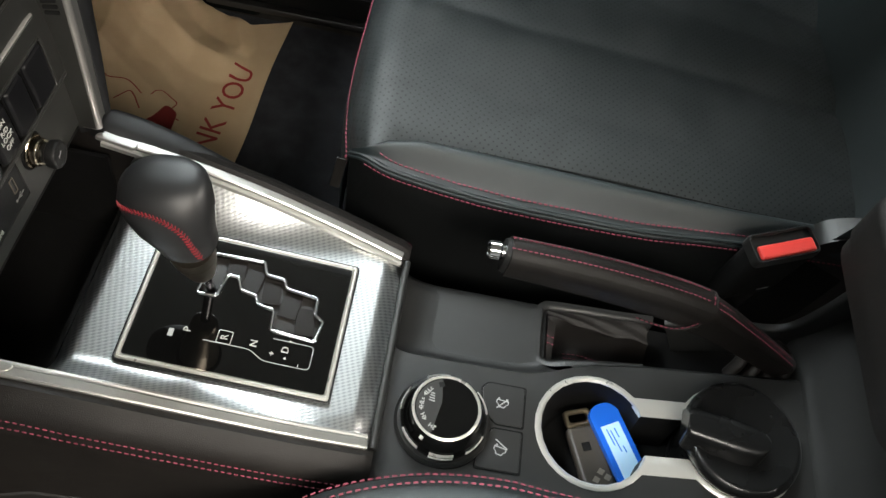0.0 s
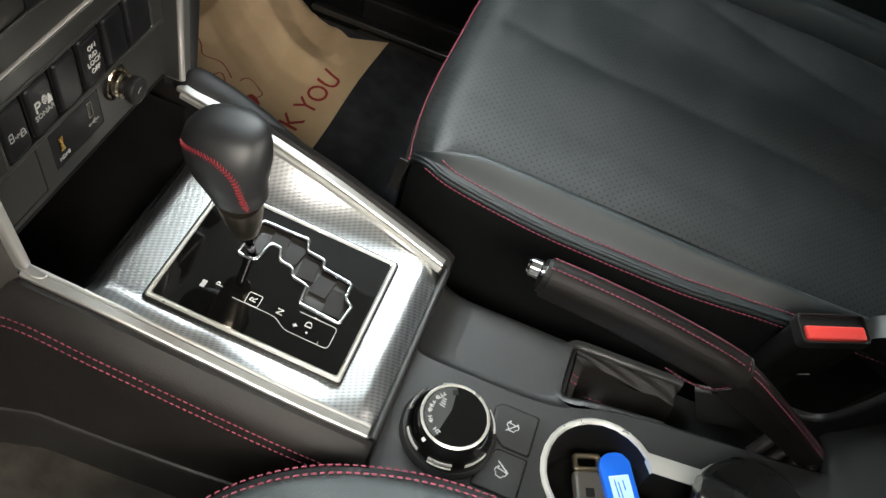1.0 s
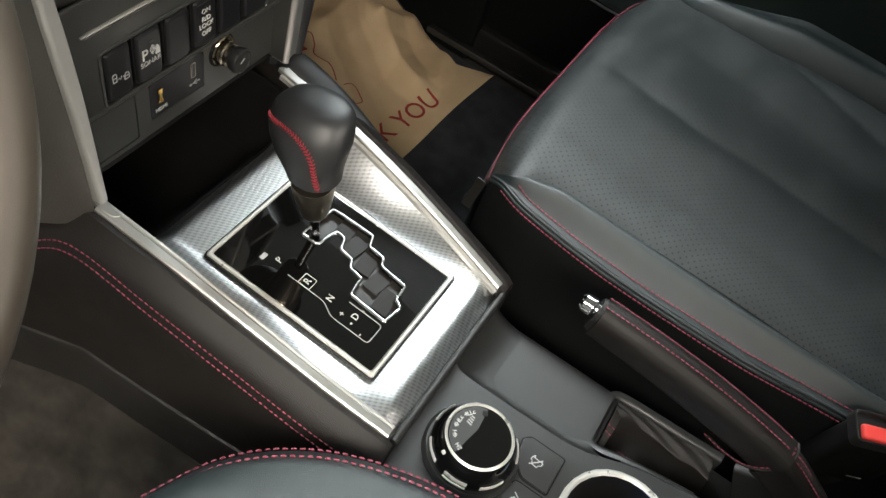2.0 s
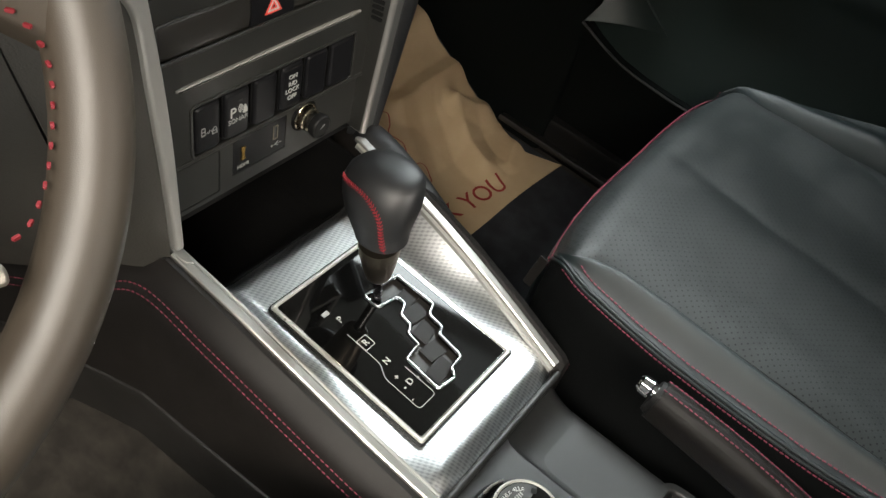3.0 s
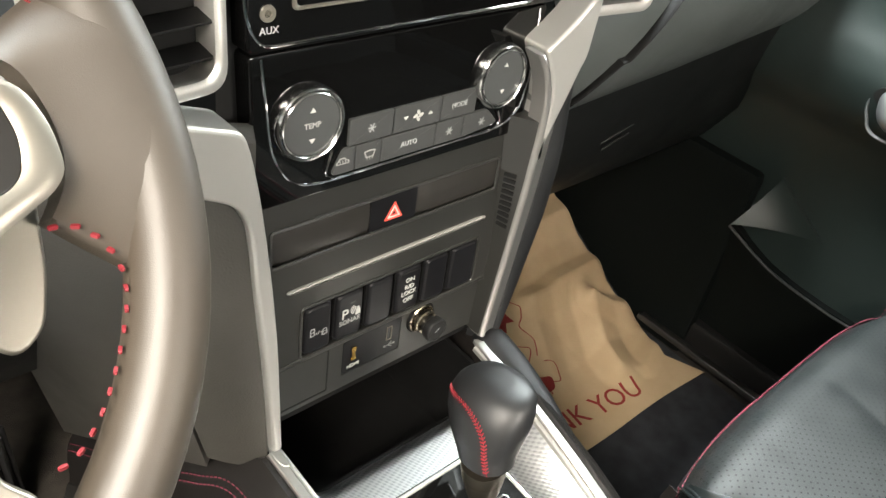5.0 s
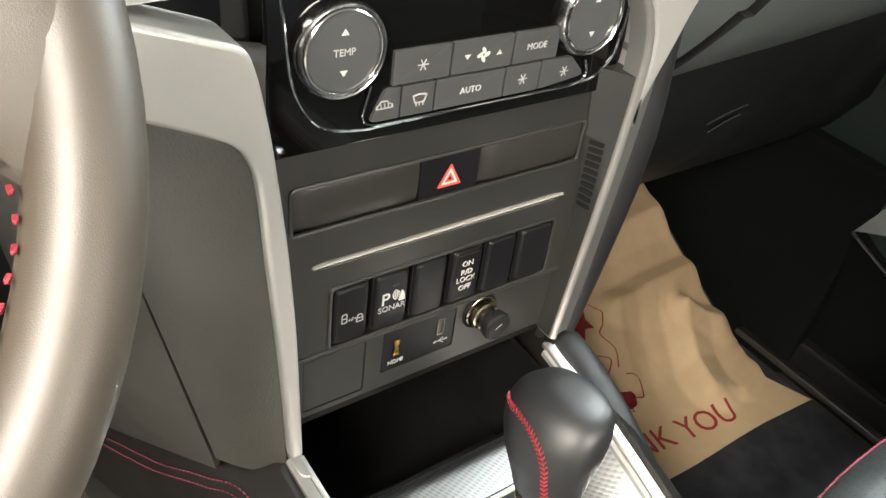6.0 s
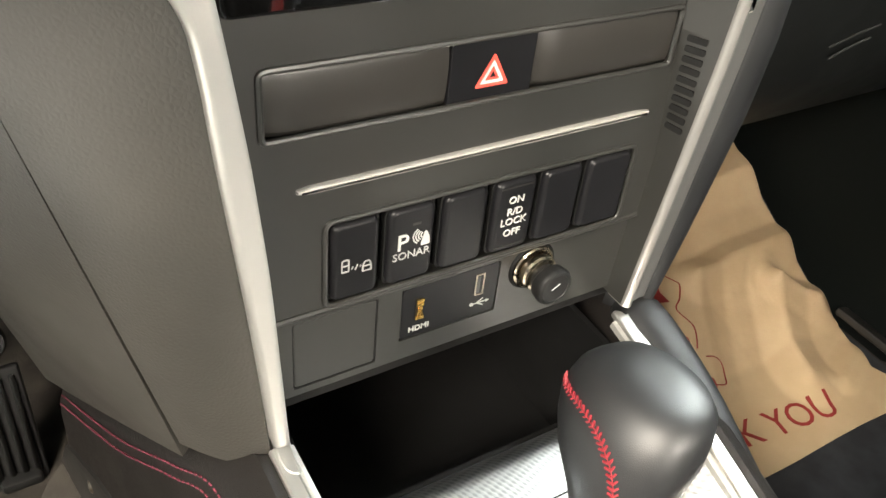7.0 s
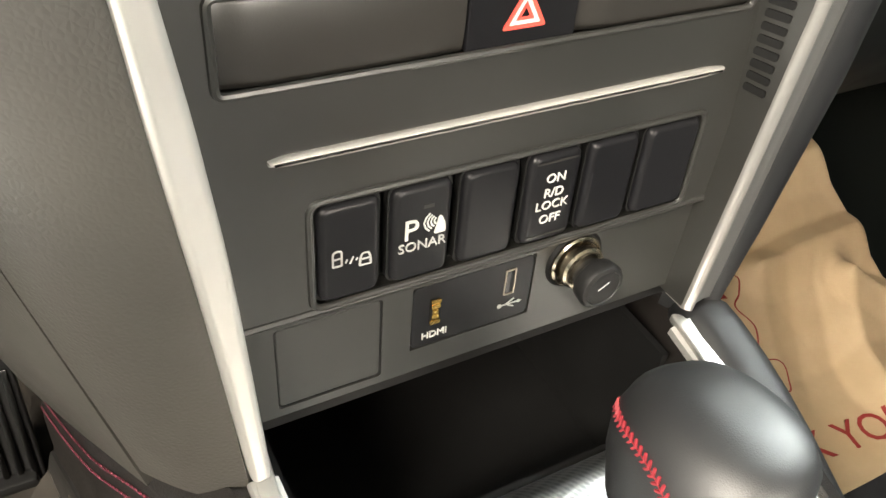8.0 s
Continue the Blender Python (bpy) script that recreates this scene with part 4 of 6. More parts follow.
for off in (0.0045, -0.0060):
    line = [p + Vector((off, 0, (0.0184 if off > 0 else 0.0182) * (0.9 + 0.26 * (i / 19) - 0.12 * (i / 19) ** 2))) for i, p in enumerate(hb_line[:19])]
    part("stitching", stitches(line, 0.0046, 0.75, 0.00058), M_THREAD, brake, "red thread stitching")
    line = [p + Vector((-0.002 + off * 0.6, 0, 0.0142 - 0.0045 * i / 11)) for i, p in enumerate(hb_line[19:])]
    part("stitching", stitches(line, 0.0046, 0.75, 0.00058), M_THREAD, brake, "red thread stitching")
cuff = smooth([(0.0440, -0.325, 0.446), (0.0430, -0.345, 0.4415), (0.0432, -0.362, 0.4415), (0.0455, -0.376, 0.449), (0.0515, -0.3845, 0.461), (0.0590, -0.3860, 0.4705), (0.0680, -0.3840, 0.4705)], 6)
part("cuff_edge", sweep(cuff, oval(0.0012, 0.0010, 8)), M_BOOT, brake, "turned leather edge of the cuff")
part("stitching", stitches([p + Vector((-0.0006, 0.0028, 0.0012)) for p in cuff], 0.0046, 0.75, 0.00058), M_THREAD, brake, "red thread stitching")


# the leather boot, sunk in its well: a flat top facet, a fold below it and a small front tab
def boot_ridge(s):
    return Vector((0.0845, -0.2665, 0.357)).lerp(Vector((0.0775, -0.3680, 0.349)), s) + Vector((0, 0, -0.003 * math.sin(math.pi * s)))


def boot_top(u, v):
    """From the fold out to the far edge of the top facet."""
    far = Vector((0.0930, -0.2660, 0.3545)).lerp(Vector((0.0970, -0.3650, 0.355)), min(1.0, v * 1.08))
    p = boot_ridge(v).lerp(far, u)
    return p + Vector((0, 0, 0.0016 * math.sin(math.pi * u) * math.sin(math.pi * v) + 0.0008 * math.sin(9 * u + 14 * v)))


def boot_side(u, v):
    """From the fold down towards the driver, hollow in its middle."""
    low = Vector((0.0370, -0.2690, 0.345)).lerp(Vector((0.0560, -0.3850, 0.330)), v)
    p = boot_ridge(v).lerp(low, u)
    return p + Vector((0, 0, -0.026 * math.sin(math.pi * u) ** 1.1 * (0.75 + 0.25 * v) + 0.0024 * math.sin(8 * u + 9 * v) + 0.0016 * math.sin(17 * v + 5 * u)))


# top facet and tab take a lighter leather for the light on them
part("boot", surface(boot_top, 12, 24, (0, 0, -0.002)), M_BOLSTER, brake, "flat leather top of the boot, lighter for its light", 80)
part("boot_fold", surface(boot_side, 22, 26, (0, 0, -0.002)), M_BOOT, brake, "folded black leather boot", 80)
part("boot_tab", surface(lambda u, v: Vector((0.0815, -0.2665, 0.3590)).lerp(Vector((0.0400, -0.2680, 0.350)), v) + Vector((-0.004 * u, -0.0085 * u * (1 - 0.3 * v), -0.0035 * u + 0.001 * math.sin(7 * v))), 5, 12, (0, 0, -0.0015)), M_BOLSTER, brake, "stitched front tab of the boot, lighter for its light", 80)
for s in (0.42, 0.58):
    a = Vector((0.0815, -0.2660, 0.3600)).lerp(Vector((0.0400, -0.2675, 0.351)), s)
    part("stitching", stitches([a, a + Vector((-0.001, -0.011, -0.003))], 0.0046, 0.75, 0.00058), M_THREAD, brake, "red thread stitching")
for u in (0.42, 0.56):
    line = [Vector(boot_side(u + 0.10 * v, v)) + Vector((-0.0005, 0, 0.0014)) for v in [0.20 + 0.045 * k for k in range(13)]]
    part("stitching", stitches(line, 0.0046, 0.75, 0.00058), M_THREAD, brake, "red thread stitching")



# ---- dashboard ----
def ST(x, z, d=0.0):
    """A pose on the face of the centre stack: x across, z the height, d proud of it."""
    f = frame_of((0, 0.1665, 0.542), (1, 0, 0), (0, 0.055, 1))
    return f @ pose(x, (z - 0.542) * 1.0015, d)


dash = thing("dashboard", "black moulded dashboard with grey centre stack", "dashboard")
part("stack_core", prism([(-0.128, 0.0), (0.128, 0.0), (0.135, 0.2), (0.138, 0.48), (-0.138, 0.48), (-0.135, 0.2)], 0.30, ST(0, 0.49, -0.012)), M_DARK, dash)


def rect(x0, z0, x1, z1, r=0.0, n=4, origin=0.542):
    pts = [(x0, z0 - origin), (x1, z0 - origin), (x1, z1 - origin), (x0, z1 - origin)]
    return rounded(pts, r, n) if r else pts


BX = [(-0.0794, -0.0537), (-0.0512, -0.0248), (-0.0222, 0.0043), (0.0068, 0.0330), (0.0352, 0.0618), (0.0640, 0.0945)]
row_hole = rect(-0.0808, 0.5392, 0.0960, 0.5862, 0.005)
pocket_hole = rect(-0.1070, 0.6300, 0.1030, 0.6592, 0.003)
face_out = [(-0.112, 0.537 - 0.542), (0.1165, 0.537 - 0.542), (0.1030, 0.681 - 0.542), (-0.120, 0.681 - 0.542)]
fascia = part("fascia", plate_with_holes(face_out, [row_hole, pocket_hole], 0.010, ST(0, 0.542)), M_STACK, dash, "satin dark grey centre fascia")
part("fascia_lip", sweep([ST(x, 0.5375, -0.001).translation for x in (-0.112, 0, 0.116)], oval(0.0022, 0.0022, 8)), M_STACK, dash)
for hole in (row_hole, pocket_hole):
    part("opening_lip", sweep([ST(p[0], p[1] + 0.542, 0.0002).translation for p in hole], oval(0.0015, 0.0013, 8), closed=True, up=(0, -1, 0)), M_STACK, fascia, "raised lip of an opening")
part("switch_backing", rbox((0.18, 0.05, 0.002), ST(0.008, 0.563, -0.009), 0), M_TRAY, fascia)
part("lower_panel", plate_with_holes(rect(-0.112, 0.4825, 0.1145, 0.537), [rect(-0.0952, 0.4868, -0.0502, 0.5300, 0.002), rect(-0.0370, 0.4955, 0.0225, 0.5300, 0.001)], 0.008, ST(0, 0.542, -0.004)), M_STACK, dash)
part("stack_foot", rbox((0.236, 0.004, 0.03), pose(0.004, 0.185, 0.478, -50), 0), M_TRAY, dash)

pocket = part("storage_pocket", rbox((0.2110, 0.0300, 0.004), ST(-0.0020, 0.6446, -0.008), 0), M_POCKET, dash, "dark closed storage slot covers")


def cover(x0, x1):
    """A cover whose face is dished softly towards its ends."""
    def fn(u, v):
        d = -0.0012 - 0.0022 * math.exp(-((u * (x1 - x0)) / 0.008) ** 2) - 0.0010 * math.exp(-(((1 - u) * (x1 - x0)) / 0.010) ** 2) + 0.0016 * math.sin(math.pi * v) ** 0.7
        return ST(x0 + (x1 - x0) * u, 0.6308 + 0.0276 * v, d).translation
    return surface(fn, 40, 12, (0, 0.004, 0))


part("pocket_cover", cover(-0.1062, -0.0258), M_POCKET, pocket, "", 80)
part("pocket_cover", cover(0.0188, 0.1022), M_POCKET, pocket, "", 80)

hazard = thing("hazard_switch", "black hazard switch with red warning triangle", "switch")
part("cap", prism(rect(-0.0252, 0.6306, 0.0182, 0.6587, 0.0015), 0.007, ST(0, 0.542, -0.0002), 0.001), M_SWITCH, hazard)


def triangle(r):
    return rounded([(r * math.cos(radians(a)), r * math.sin(radians(a))) for a in (90, 210, 330)], r * 0.12, 3)


HZ = ST(-0.0035, 0.6415, 0.0)
part("warning_triangle", ring_prism(triangle(0.0100), triangle(0.0074), 0.0005, HZ @ pose(0, 0, 0.0002)), M_REDPRINT, hazard, "red triangle outline")
part("warning_triangle", ring_prism(triangle(0.0072), triangle(0.0044), 0.0005, HZ @ pose(0, 0, 0.0001)), M_WHITE, hazard, "white triangle outline")
part("warning_triangle", ring_prism(triangle(0.0042), triangle(0.0022), 0.0005, HZ @ pose(0, 0, 0.0002)), M_REDPRINT, hazard)

STRIP = [(-0.0935, 0.0008), (-0.088, 0.0018), (0.088, 0.0020), (0.097, 0.0009), (0.097, -0.0009), (0.088, -0.0020), (-0.088, -0.0018), (-0.0935, -0.0008)]
part("silver_strip", prism([(x, y) for x, y in STRIP], 0.004, ST(0, 0.6053, 0.0026), 0.0016, 4), M_STRIP, dash, "thin satin silver accent strip")

# six switches in a row
for k, (x0, x1) in enumerate(BX):
    words = {0: "with printed two-car symbol", 1: "for the parking sensor", 3: "for the rear differential lock"}.get(k, "blank, with no print")
    sw = thing("dash_switch", "black rectangular dashboard switch " + words, "switch", "row of dashboard switches")
    part("cap", prism(rect(x0 + 0.0010, 0.5416, x1 - 0.0010, 0.5843, 0.0050), 0.008, ST(0, 0.542, 0.0022), 0.0030, 5), M_SWITCH, sw)
    part("surround", prism(rect(x0 + 0.0002, 0.5409, x1 - 0.0002, 0.5849, 0.0045), 0.004, ST(0, 0.542, -0.0012)), M_TRAY, sw, "dark gap round the switch")
    c = (x0 + x1) / 2
    if k == 0:
        car = [(-0.0020, -0.0036), (0.0020, -0.0036), (0.0020, 0.0030), (0.0010, 0.0038), (-0.0010, 0.0038), (-0.0020, 0.0030)]
        rear = [(-0.0026, -0.0030), (0.0026, -0.0030), (0.0024, 0.0006), (0.0014, 0.0030), (-0.0014, 0.0030), (-0.0024, 0.0006)]
        for dx, dz, line in ((-0.0052, 0.0006, car), (0.0056, -0.0022, rear)):
            part("symbol", ring_prism(rounded(line, 0.0006, 3), rounded([(x * 0.66, y * 0.80) for x, y in line], 0.0004, 3), 0.0003, ST(c + dx, 0.5610 + dz, 0.0025)), M_DIMPRINT, sw, "white car symbol")
            part("symbol", rbox((0.0030, 0.0006, 0.0003), ST(c + dx, 0.5612 + dz, 0.0025), 0), M_DIMPRINT, sw)
        for dx in (-0.0018, 0.0002, 0.0022):
            part("symbol", rbox((0.0006, 0.0034 - abs(dx), 0.0003), ST(c + dx, 0.5598, 0.0025) @ pose(0, 0, 0, 0, 0, -25), 0), M_DIMPRINT, sw)
    if k == 1:
        part("word", lettering("P", 0.0128, ST(c - 0.0050, 0.5655, 0.0024)), M_WHITE, sw, "white letter P")
        part("word", lettering("SONAR", 0.0060, ST(c, 0.5580, 0.0024)), M_DIMPRINT, sw, "white printed word")
        for i in range(4):
            arc = [ST(c + 0.0066 - (0.0022 + 0.0014 * i) * math.cos(q), 0.5676 + (0.0018 + 0.0011 * i) * math.sin(q), 0.0025).translation for q in (-0.9, -0.5, 0, 0.5, 0.9)]
            part("symbol", sweep(arc, oval(0.0004, 0.0002, 6), up=(0, -1, 0)), M_WHITE, sw)
        part("symbol", prism(rounded([(0, -0.0036), (0.0050, -0.0036), (0.0046, 0.0006), (0.0030, 0.0042), (0.0018, 0.0042)], 0.0008, 3), 0.0003, ST(c + 0.0046, 0.5652, 0.0025)), M_WHITE, sw)
        part("indicator", rbox((0.0042, 0.0014, 0.0004), ST(c + 0.002, 0.5748, 0.0022), 0), M_SMOKE, sw)
    if k == 3:
        for word, z in (("ON", 0.5730), ("R/D", 0.5662), ("LOCK", 0.5603), ("OFF", 0.5535)):
            part("word", lettering(word, 0.0059, ST(c, z, 0.0024)), M_WHITE, sw, "white printed word")
        for z in (0.5806, 0.5455):
            part("groove", rbox((0.0195, 0.0008, 0.0005), ST(c, z, 0.0022), 0), M_SMOKE, sw)

# blank flap, media sockets, lighter
flap = thing("coin_flap", "blank grey plastic flap below the switches", "flap")
part("flap_face", prism(rect(-0.0944, 0.4876, -0.0510, 0.5292, 0.002), 0.006, ST(0, 0.542, -0.0045), 0.0006), M_STACK, flap)
part("flap_gap", ring_prism(rect(-0.0951, 0.4869, -0.0503, 0.5299, 0.002), rect(-0.0943, 0.4877, -0.0511, 0.5291, 0.002), 0.004, ST(0, 0.542, -0.0048)), M_TRAY, flap, "dark gap round the flap")
sockets = thing("media_socket_plate", "black socket plate with gold video and USB ports", "socket plate")
part("plate", prism(rect(-0.0365, 0.4960, 0.0220, 0.5295, 0.003), 0.006, ST(0, 0.542, -0.0042), 0.0005), M_SWITCH, sockets)
part("video_port", prism(rounded([(-0.0026, -0.0072), (0.0016, -0.0072), (0.0026, -0.005), (0.0026, 0.005), (0.0016, 0.0072), (-0.0026, 0.0072)], 0.0006), 0.003, ST(-0.0262, 0.5145, -0.0038)), M_TRAY, sockets)
for z, w in ((0.5092, 0.0050), (0.5122, 0.0034), (0.5150, 0.0030), (0.5178, 0.0042), (0.5204, 0.0046)):
    part("contact", rbox((w, 0.0024, 0.0012), ST(-0.0262, z, -0.0034), 0.0006), M_BRASS, sockets, "gold contact")
part("word", lettering("HDMI", 0.0050, ST(-0.0258, 0.5018, -0.0038), 0.0003), M_WHITE, sockets, "white printed word")
part("usb_port", ring_prism(rect(-0.0027, 0.5155, 0.0027, 0.5295, 0.0005, origin=0.5225), rect(-0.0021, 0.5161, 0.0021, 0.5289, 0.0004, origin=0.5225), 0.003, ST(0.0102, 0.5180, -0.0036)), M_STEEL, sockets, "metal USB port")
part("usb_tongue", rbox((0.0014, 0.0112, 0.001), ST(0.0095, 0.5180, -0.0042), 0), M_KEYGREY, sockets)
US = ST(0.0112, 0.5052, -0.0038)
part("symbol", rbox((0.0095, 0.0006, 0.0003), US, 0), M_WHITE, sockets)
part("symbol", prism(circle((-0.0048, 0), 0.0012, 10), 0.0003, US @ pose(0, 0, 0.0002)), M_WHITE, sockets)
part("symbol", prism([(0.0045, 0.001), (0.0065, 0), (0.0045, -0.001)], 0.0003, US @ pose(0, 0, 0.0002)), M_WHITE, sockets)
part("symbol", rbox((0.0045, 0.0006, 0.0003), US @ pose(0.0005, 0.0013, 0, 0, 0, 30), 0), M_WHITE, sockets)
part("symbol", rbox((0.0045, 0.0006, 0.0003), US @ pose(0.0008, -0.0013, 0, 0, 0, -30), 0), M_WHITE, sockets)

lighter = thing("cigarette_lighter", "black lighter plug in a ribbed chrome socket", "lighter")
LC = ST(0.0435, 0.5200, -0.004)
part("socket_ring", lathe([(0.0150, -0.001), (0.0150, 0.0005), (0.0140, 0.0018), (0.0132, 0.0010)], LC, 32), M_TRAY, lighter)
part("socket", lathe([(0.0132, -0.002), (0.0132, 0.0022), (0.0122, 0.0030), (0.0118, 0.0010), (0.0108, 0.0010), (0.0108, 0.0075), (0.0098, 0.0085), (0.0098, 0.0100), (0.0085, 0.0100)], LC, 32), M_GOLD, lighter, "ribbed pale gold socket")
part("plug", lathe([(0.0085, 0.006), (0.0075, 0.010), (0.0082, 0.013), (0.0108, 0.0150), (0.0114, 0.0200), (0.0104, 0.0220), (0.0088, 0.0226), (0.0084, 0.0220), (0.0, 0.0220)], LC, 32), M_DARK, lighter, "black lighter plug")
part("print", rbox((0.006, 0.0006, 0.0002), LC @ pose(0, 0.001, 0.0221, 0, 0, 30), 0), M_GREYPRINT, lighter)

# wing with vents between the fascia and the right trim
def wing_x(z):
    return 0.118 - 0.110 * (z - 0.53) if z > 0.53 else 0.118


def ridge_x(z):
    line = [(0.478, 0.1100), (0.56, 0.1140), (0.64, 0.1170), (0.69, 0.1165), (0.72, 0.1135), (0.742, 0.1030), (0.757, 0.0915)]
    for a, c in zip(line, line[1:]):
        if z <= c[0]:
            return a[1] + (c[1] - a[1]) * (z - a[0]) / (c[0] - a[0])
    return line[-1][1]


WZ = [0.479 + 0.0242 * k for k in range(10)]
part("wing", loft([[Vector((min(wing_x(z), ridge_x(z) - 0.002), 0.1655 + 0.055 * (z - 0.542), z)), Vector((ridge_x(z) - 0.0015, 0.1535, z)), Vector((ridge_x(z) + 0.004, 0.152, z)), Vector((ridge_x(z) + 0.004, 0.19, z)), Vector((min(wing_x(z), ridge_x(z) - 0.002), 0.19, z))] for z in WZ]), M_STACK, dash, "", 30)
for k in range(10):
    z = 0.5965 + 0.0054 * k
    a, c = Vector((wing_x(z), 0.1655 + 0.055 * (z - 0.542), z)), Vector((ridge_x(z) - 0.0015, 0.1535, z))
    across = (c - a).normalized()
    slot = frame_of(a.lerp(c, 0.42), across, (0, 0, 1))
    hw = min(0.0052, 0.36 * (c - a).length)
    part("vent_slot", prism(rounded([(-hw, -0.0016), (hw, -0.0016), (hw, 0.0016), (-hw, 0.0016)], 0.001), 0.003, slot @ pose(0, 0, 0.0006)), M_TRAY, dash)

# silver trims: flat strip that widens to a shoulder, its right twin with a ridge and a second line
STRIP_L = [(-0.1060, 0.478), (-0.1125, 0.585), (-0.1179, 0.637), (-0.1226, 0.672), (-0.1275, 0.705), (-0.1335, 0.735), (-0.1385, 0.750), (-0.182, 0.765), (-0.245, 0.786),
           (-0.245, 0.750), (-0.186, 0.725), (-0.163, 0.7145), (-0.1440, 0.7045), (-0.1355, 0.690), (-0.1325, 0.668), (-0.1300, 0.639), (-0.1215, 0.560), (-0.1140, 0.478)]
part("silver_trim", prism(rounded([(x, z - 0.55) for x, z in STRIP_L], [0.003, 0.02, 0.01, 0.01, 0.01, 0.01, 0.007, 0.02, 0, 0, 0.02, 0.02, 0.012, 0.012, 0.01, 0.01, 0.02, 0.003], 5), 0.03, frame_of((0, 0.146, 0.55), (1, 0, 0), (0, 0.04, 1)), 0.003, 3), M_SILVER, dash, "satin silver trim and shoulder beside the stack")
RZ = [0.478 + 0.0155 * k for k in range(19)]
# one satin silver in two tones: ridge lighter for highlight, band darker for shade
ridge_prof = [(-0.0015, 0.165), (-0.0015, 0.1530), (0.0, 0.1505), (0.0020, 0.1492), (0.0040, 0.1500), (0.0054, 0.1530), (0.0054, 0.165)]
part("bright_ridge", loft([[Vector((ridge_x(z) + dx, y, z)) for dx, y in ridge_prof] for z in RZ]), M_TRIM, dash, "silver ridge beside the stack, kept lighter for its highlight", 80)
band_prof = [(0.0050, 0.160), (0.0050, 0.1520), (0.0085, 0.1528), (0.0150, 0.1540), (0.0180, 0.1535), (0.0200, 0.1555), (0.0200, 0.175), (0.0050, 0.175)]
part("silver_trim", loft([[Vector((ridge_x(z) + dx, y, z)) for dx, y in band_prof] for z in RZ[:16]]), M_SHADED_SILVER, dash, "silver beside the ridge, darkened for its shade", 80)
SHOULDER_R = [(0.1190, 0.690), (0.1205, 0.715), (0.1130, 0.737), (0.1000, 0.7575), (0.124, 0.774), (0.152, 0.800), (0.1505, 0.745), (0.1465, 0.737), (0.1375, 0.711), (0.1285, 0.688), (0.1200, 0.662)]
part("silver_shoulder", prism(rounded([(x, z - 0.55) for x, z in SHOULDER_R], [0.01, 0.01, 0.01, 0.004, 0.01, 0, 0.006, 0.006, 0.01, 0.01, 0.002], 4), 0.024, frame_of((0, 0.1474, 0.55), (1, 0, 0), (0, 0.02, 1)), 0.003, 3), M_SILVER, dash, "broad satin silver shoulder")

# knee pad and side of the stack towards the driver, and its twin
for sx in (-1, 1):
    def pad(u, v, sx=sx):
        v *= 1.14
        z = 0.458 + 0.247 * v
        if sx > 0:
            outer = float(np.interp(z, (0.458, 0.479, 0.52, 0.57, 0.60, 0.645, 0.67, 0.70, 0.74), (0.137, 0.143, 0.154, 0.163, 0.168, 0.168, 0.164, 0.157, 0.150)))
            x0 = ridge_x(min(z, 0.72)) + 0.019
            return (x0 + (max(outer, x0 + 0.004) - x0) * u, 0.1545 + 0.010 * u ** 3 - 0.004 * math.sin(math.pi * u), z)
        x0, y0 = 0.1135 + 0.0165 * min(1, v * 1.05), 0.1500 + 0.006 * v
        x1, y1 = 0.150 + 0.052 * v, 0.176 + 0.022 * v
        bulge = 0.006 * math.sin(math.pi * u) * math.sin(math.pi * min(1, 0.15 + 0.85 * min(1, v)))
        return (sx * (x0 + (x1 - x0) * u + bulge * 0.6), y0 + (y1 - y0) * u - bulge, z + 0.008 * u * (1 - v))
    # matching pads: lighter colour for the lit driver side, darker for the shaded side
    part("knee_pad", surface(pad, 12, 26, (sx * -0.01, 0.02, 0)), M_KNEE if sx < 0 else M_KNOB, dash, "grained soft knee pad" if sx < 0 else "leather edge of the stack, darkened for its shaded side", 60)

    def side(u, v, sx=sx):
        z0 = 0.452 + (0.70 - 0.452) * v
        x0, y0 = 0.149 + 0.052 * v, 0.178 + 0.022 * v
        x1, y1, z1 = 0.197 + 0.06 * v, 0.345 - 0.03 * v, 0.358 + 0.295 * v
        b = (0.001 + 0.012 * min(1, v * 2)) * math.sin(math.pi * u)
        return (sx * (x0 + (x1 - x0) * u + b), y0 + (y1 - y0) * u, z0 + (z1 - z0) * u)
    # side panels carry the same lit and shaded colours
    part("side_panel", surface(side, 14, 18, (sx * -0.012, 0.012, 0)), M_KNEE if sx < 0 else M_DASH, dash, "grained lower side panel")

# glossy black upper stack with climate controls and head unit
upper = thing("climate_panel", "glossy black climate panel with two chrome-ringed dials", "climate panel")
part("panel", prism(rounded([(-0.120, 0.0), (0.116, 0.0), (0.120, 0.10), (-0.124, 0.10)], 0.004), 0.02, ST(0, 0.680, 0.003), 0.002), M_GLOSS, upper)
BEZ = rounded([(-0.1165, 0.778), (-0.1090, 0.715), (-0.0940, 0.692), (-0.070, 0.6875), (0.094, 0.6895), (0.1100, 0.700), (0.1150, 0.730), (0.1120, 0.778)], [0, 0.02, 0.012, 0.01, 0.01, 0.012, 0.02, 0], 5)
part("chrome_line", sweep([ST(x, z, 0.0032).translation for x, z in BEZ], oval(0.0008, 0.0008, 8), up=(0, -1, 0)), M_CHROME, upper, "thin chrome outline")
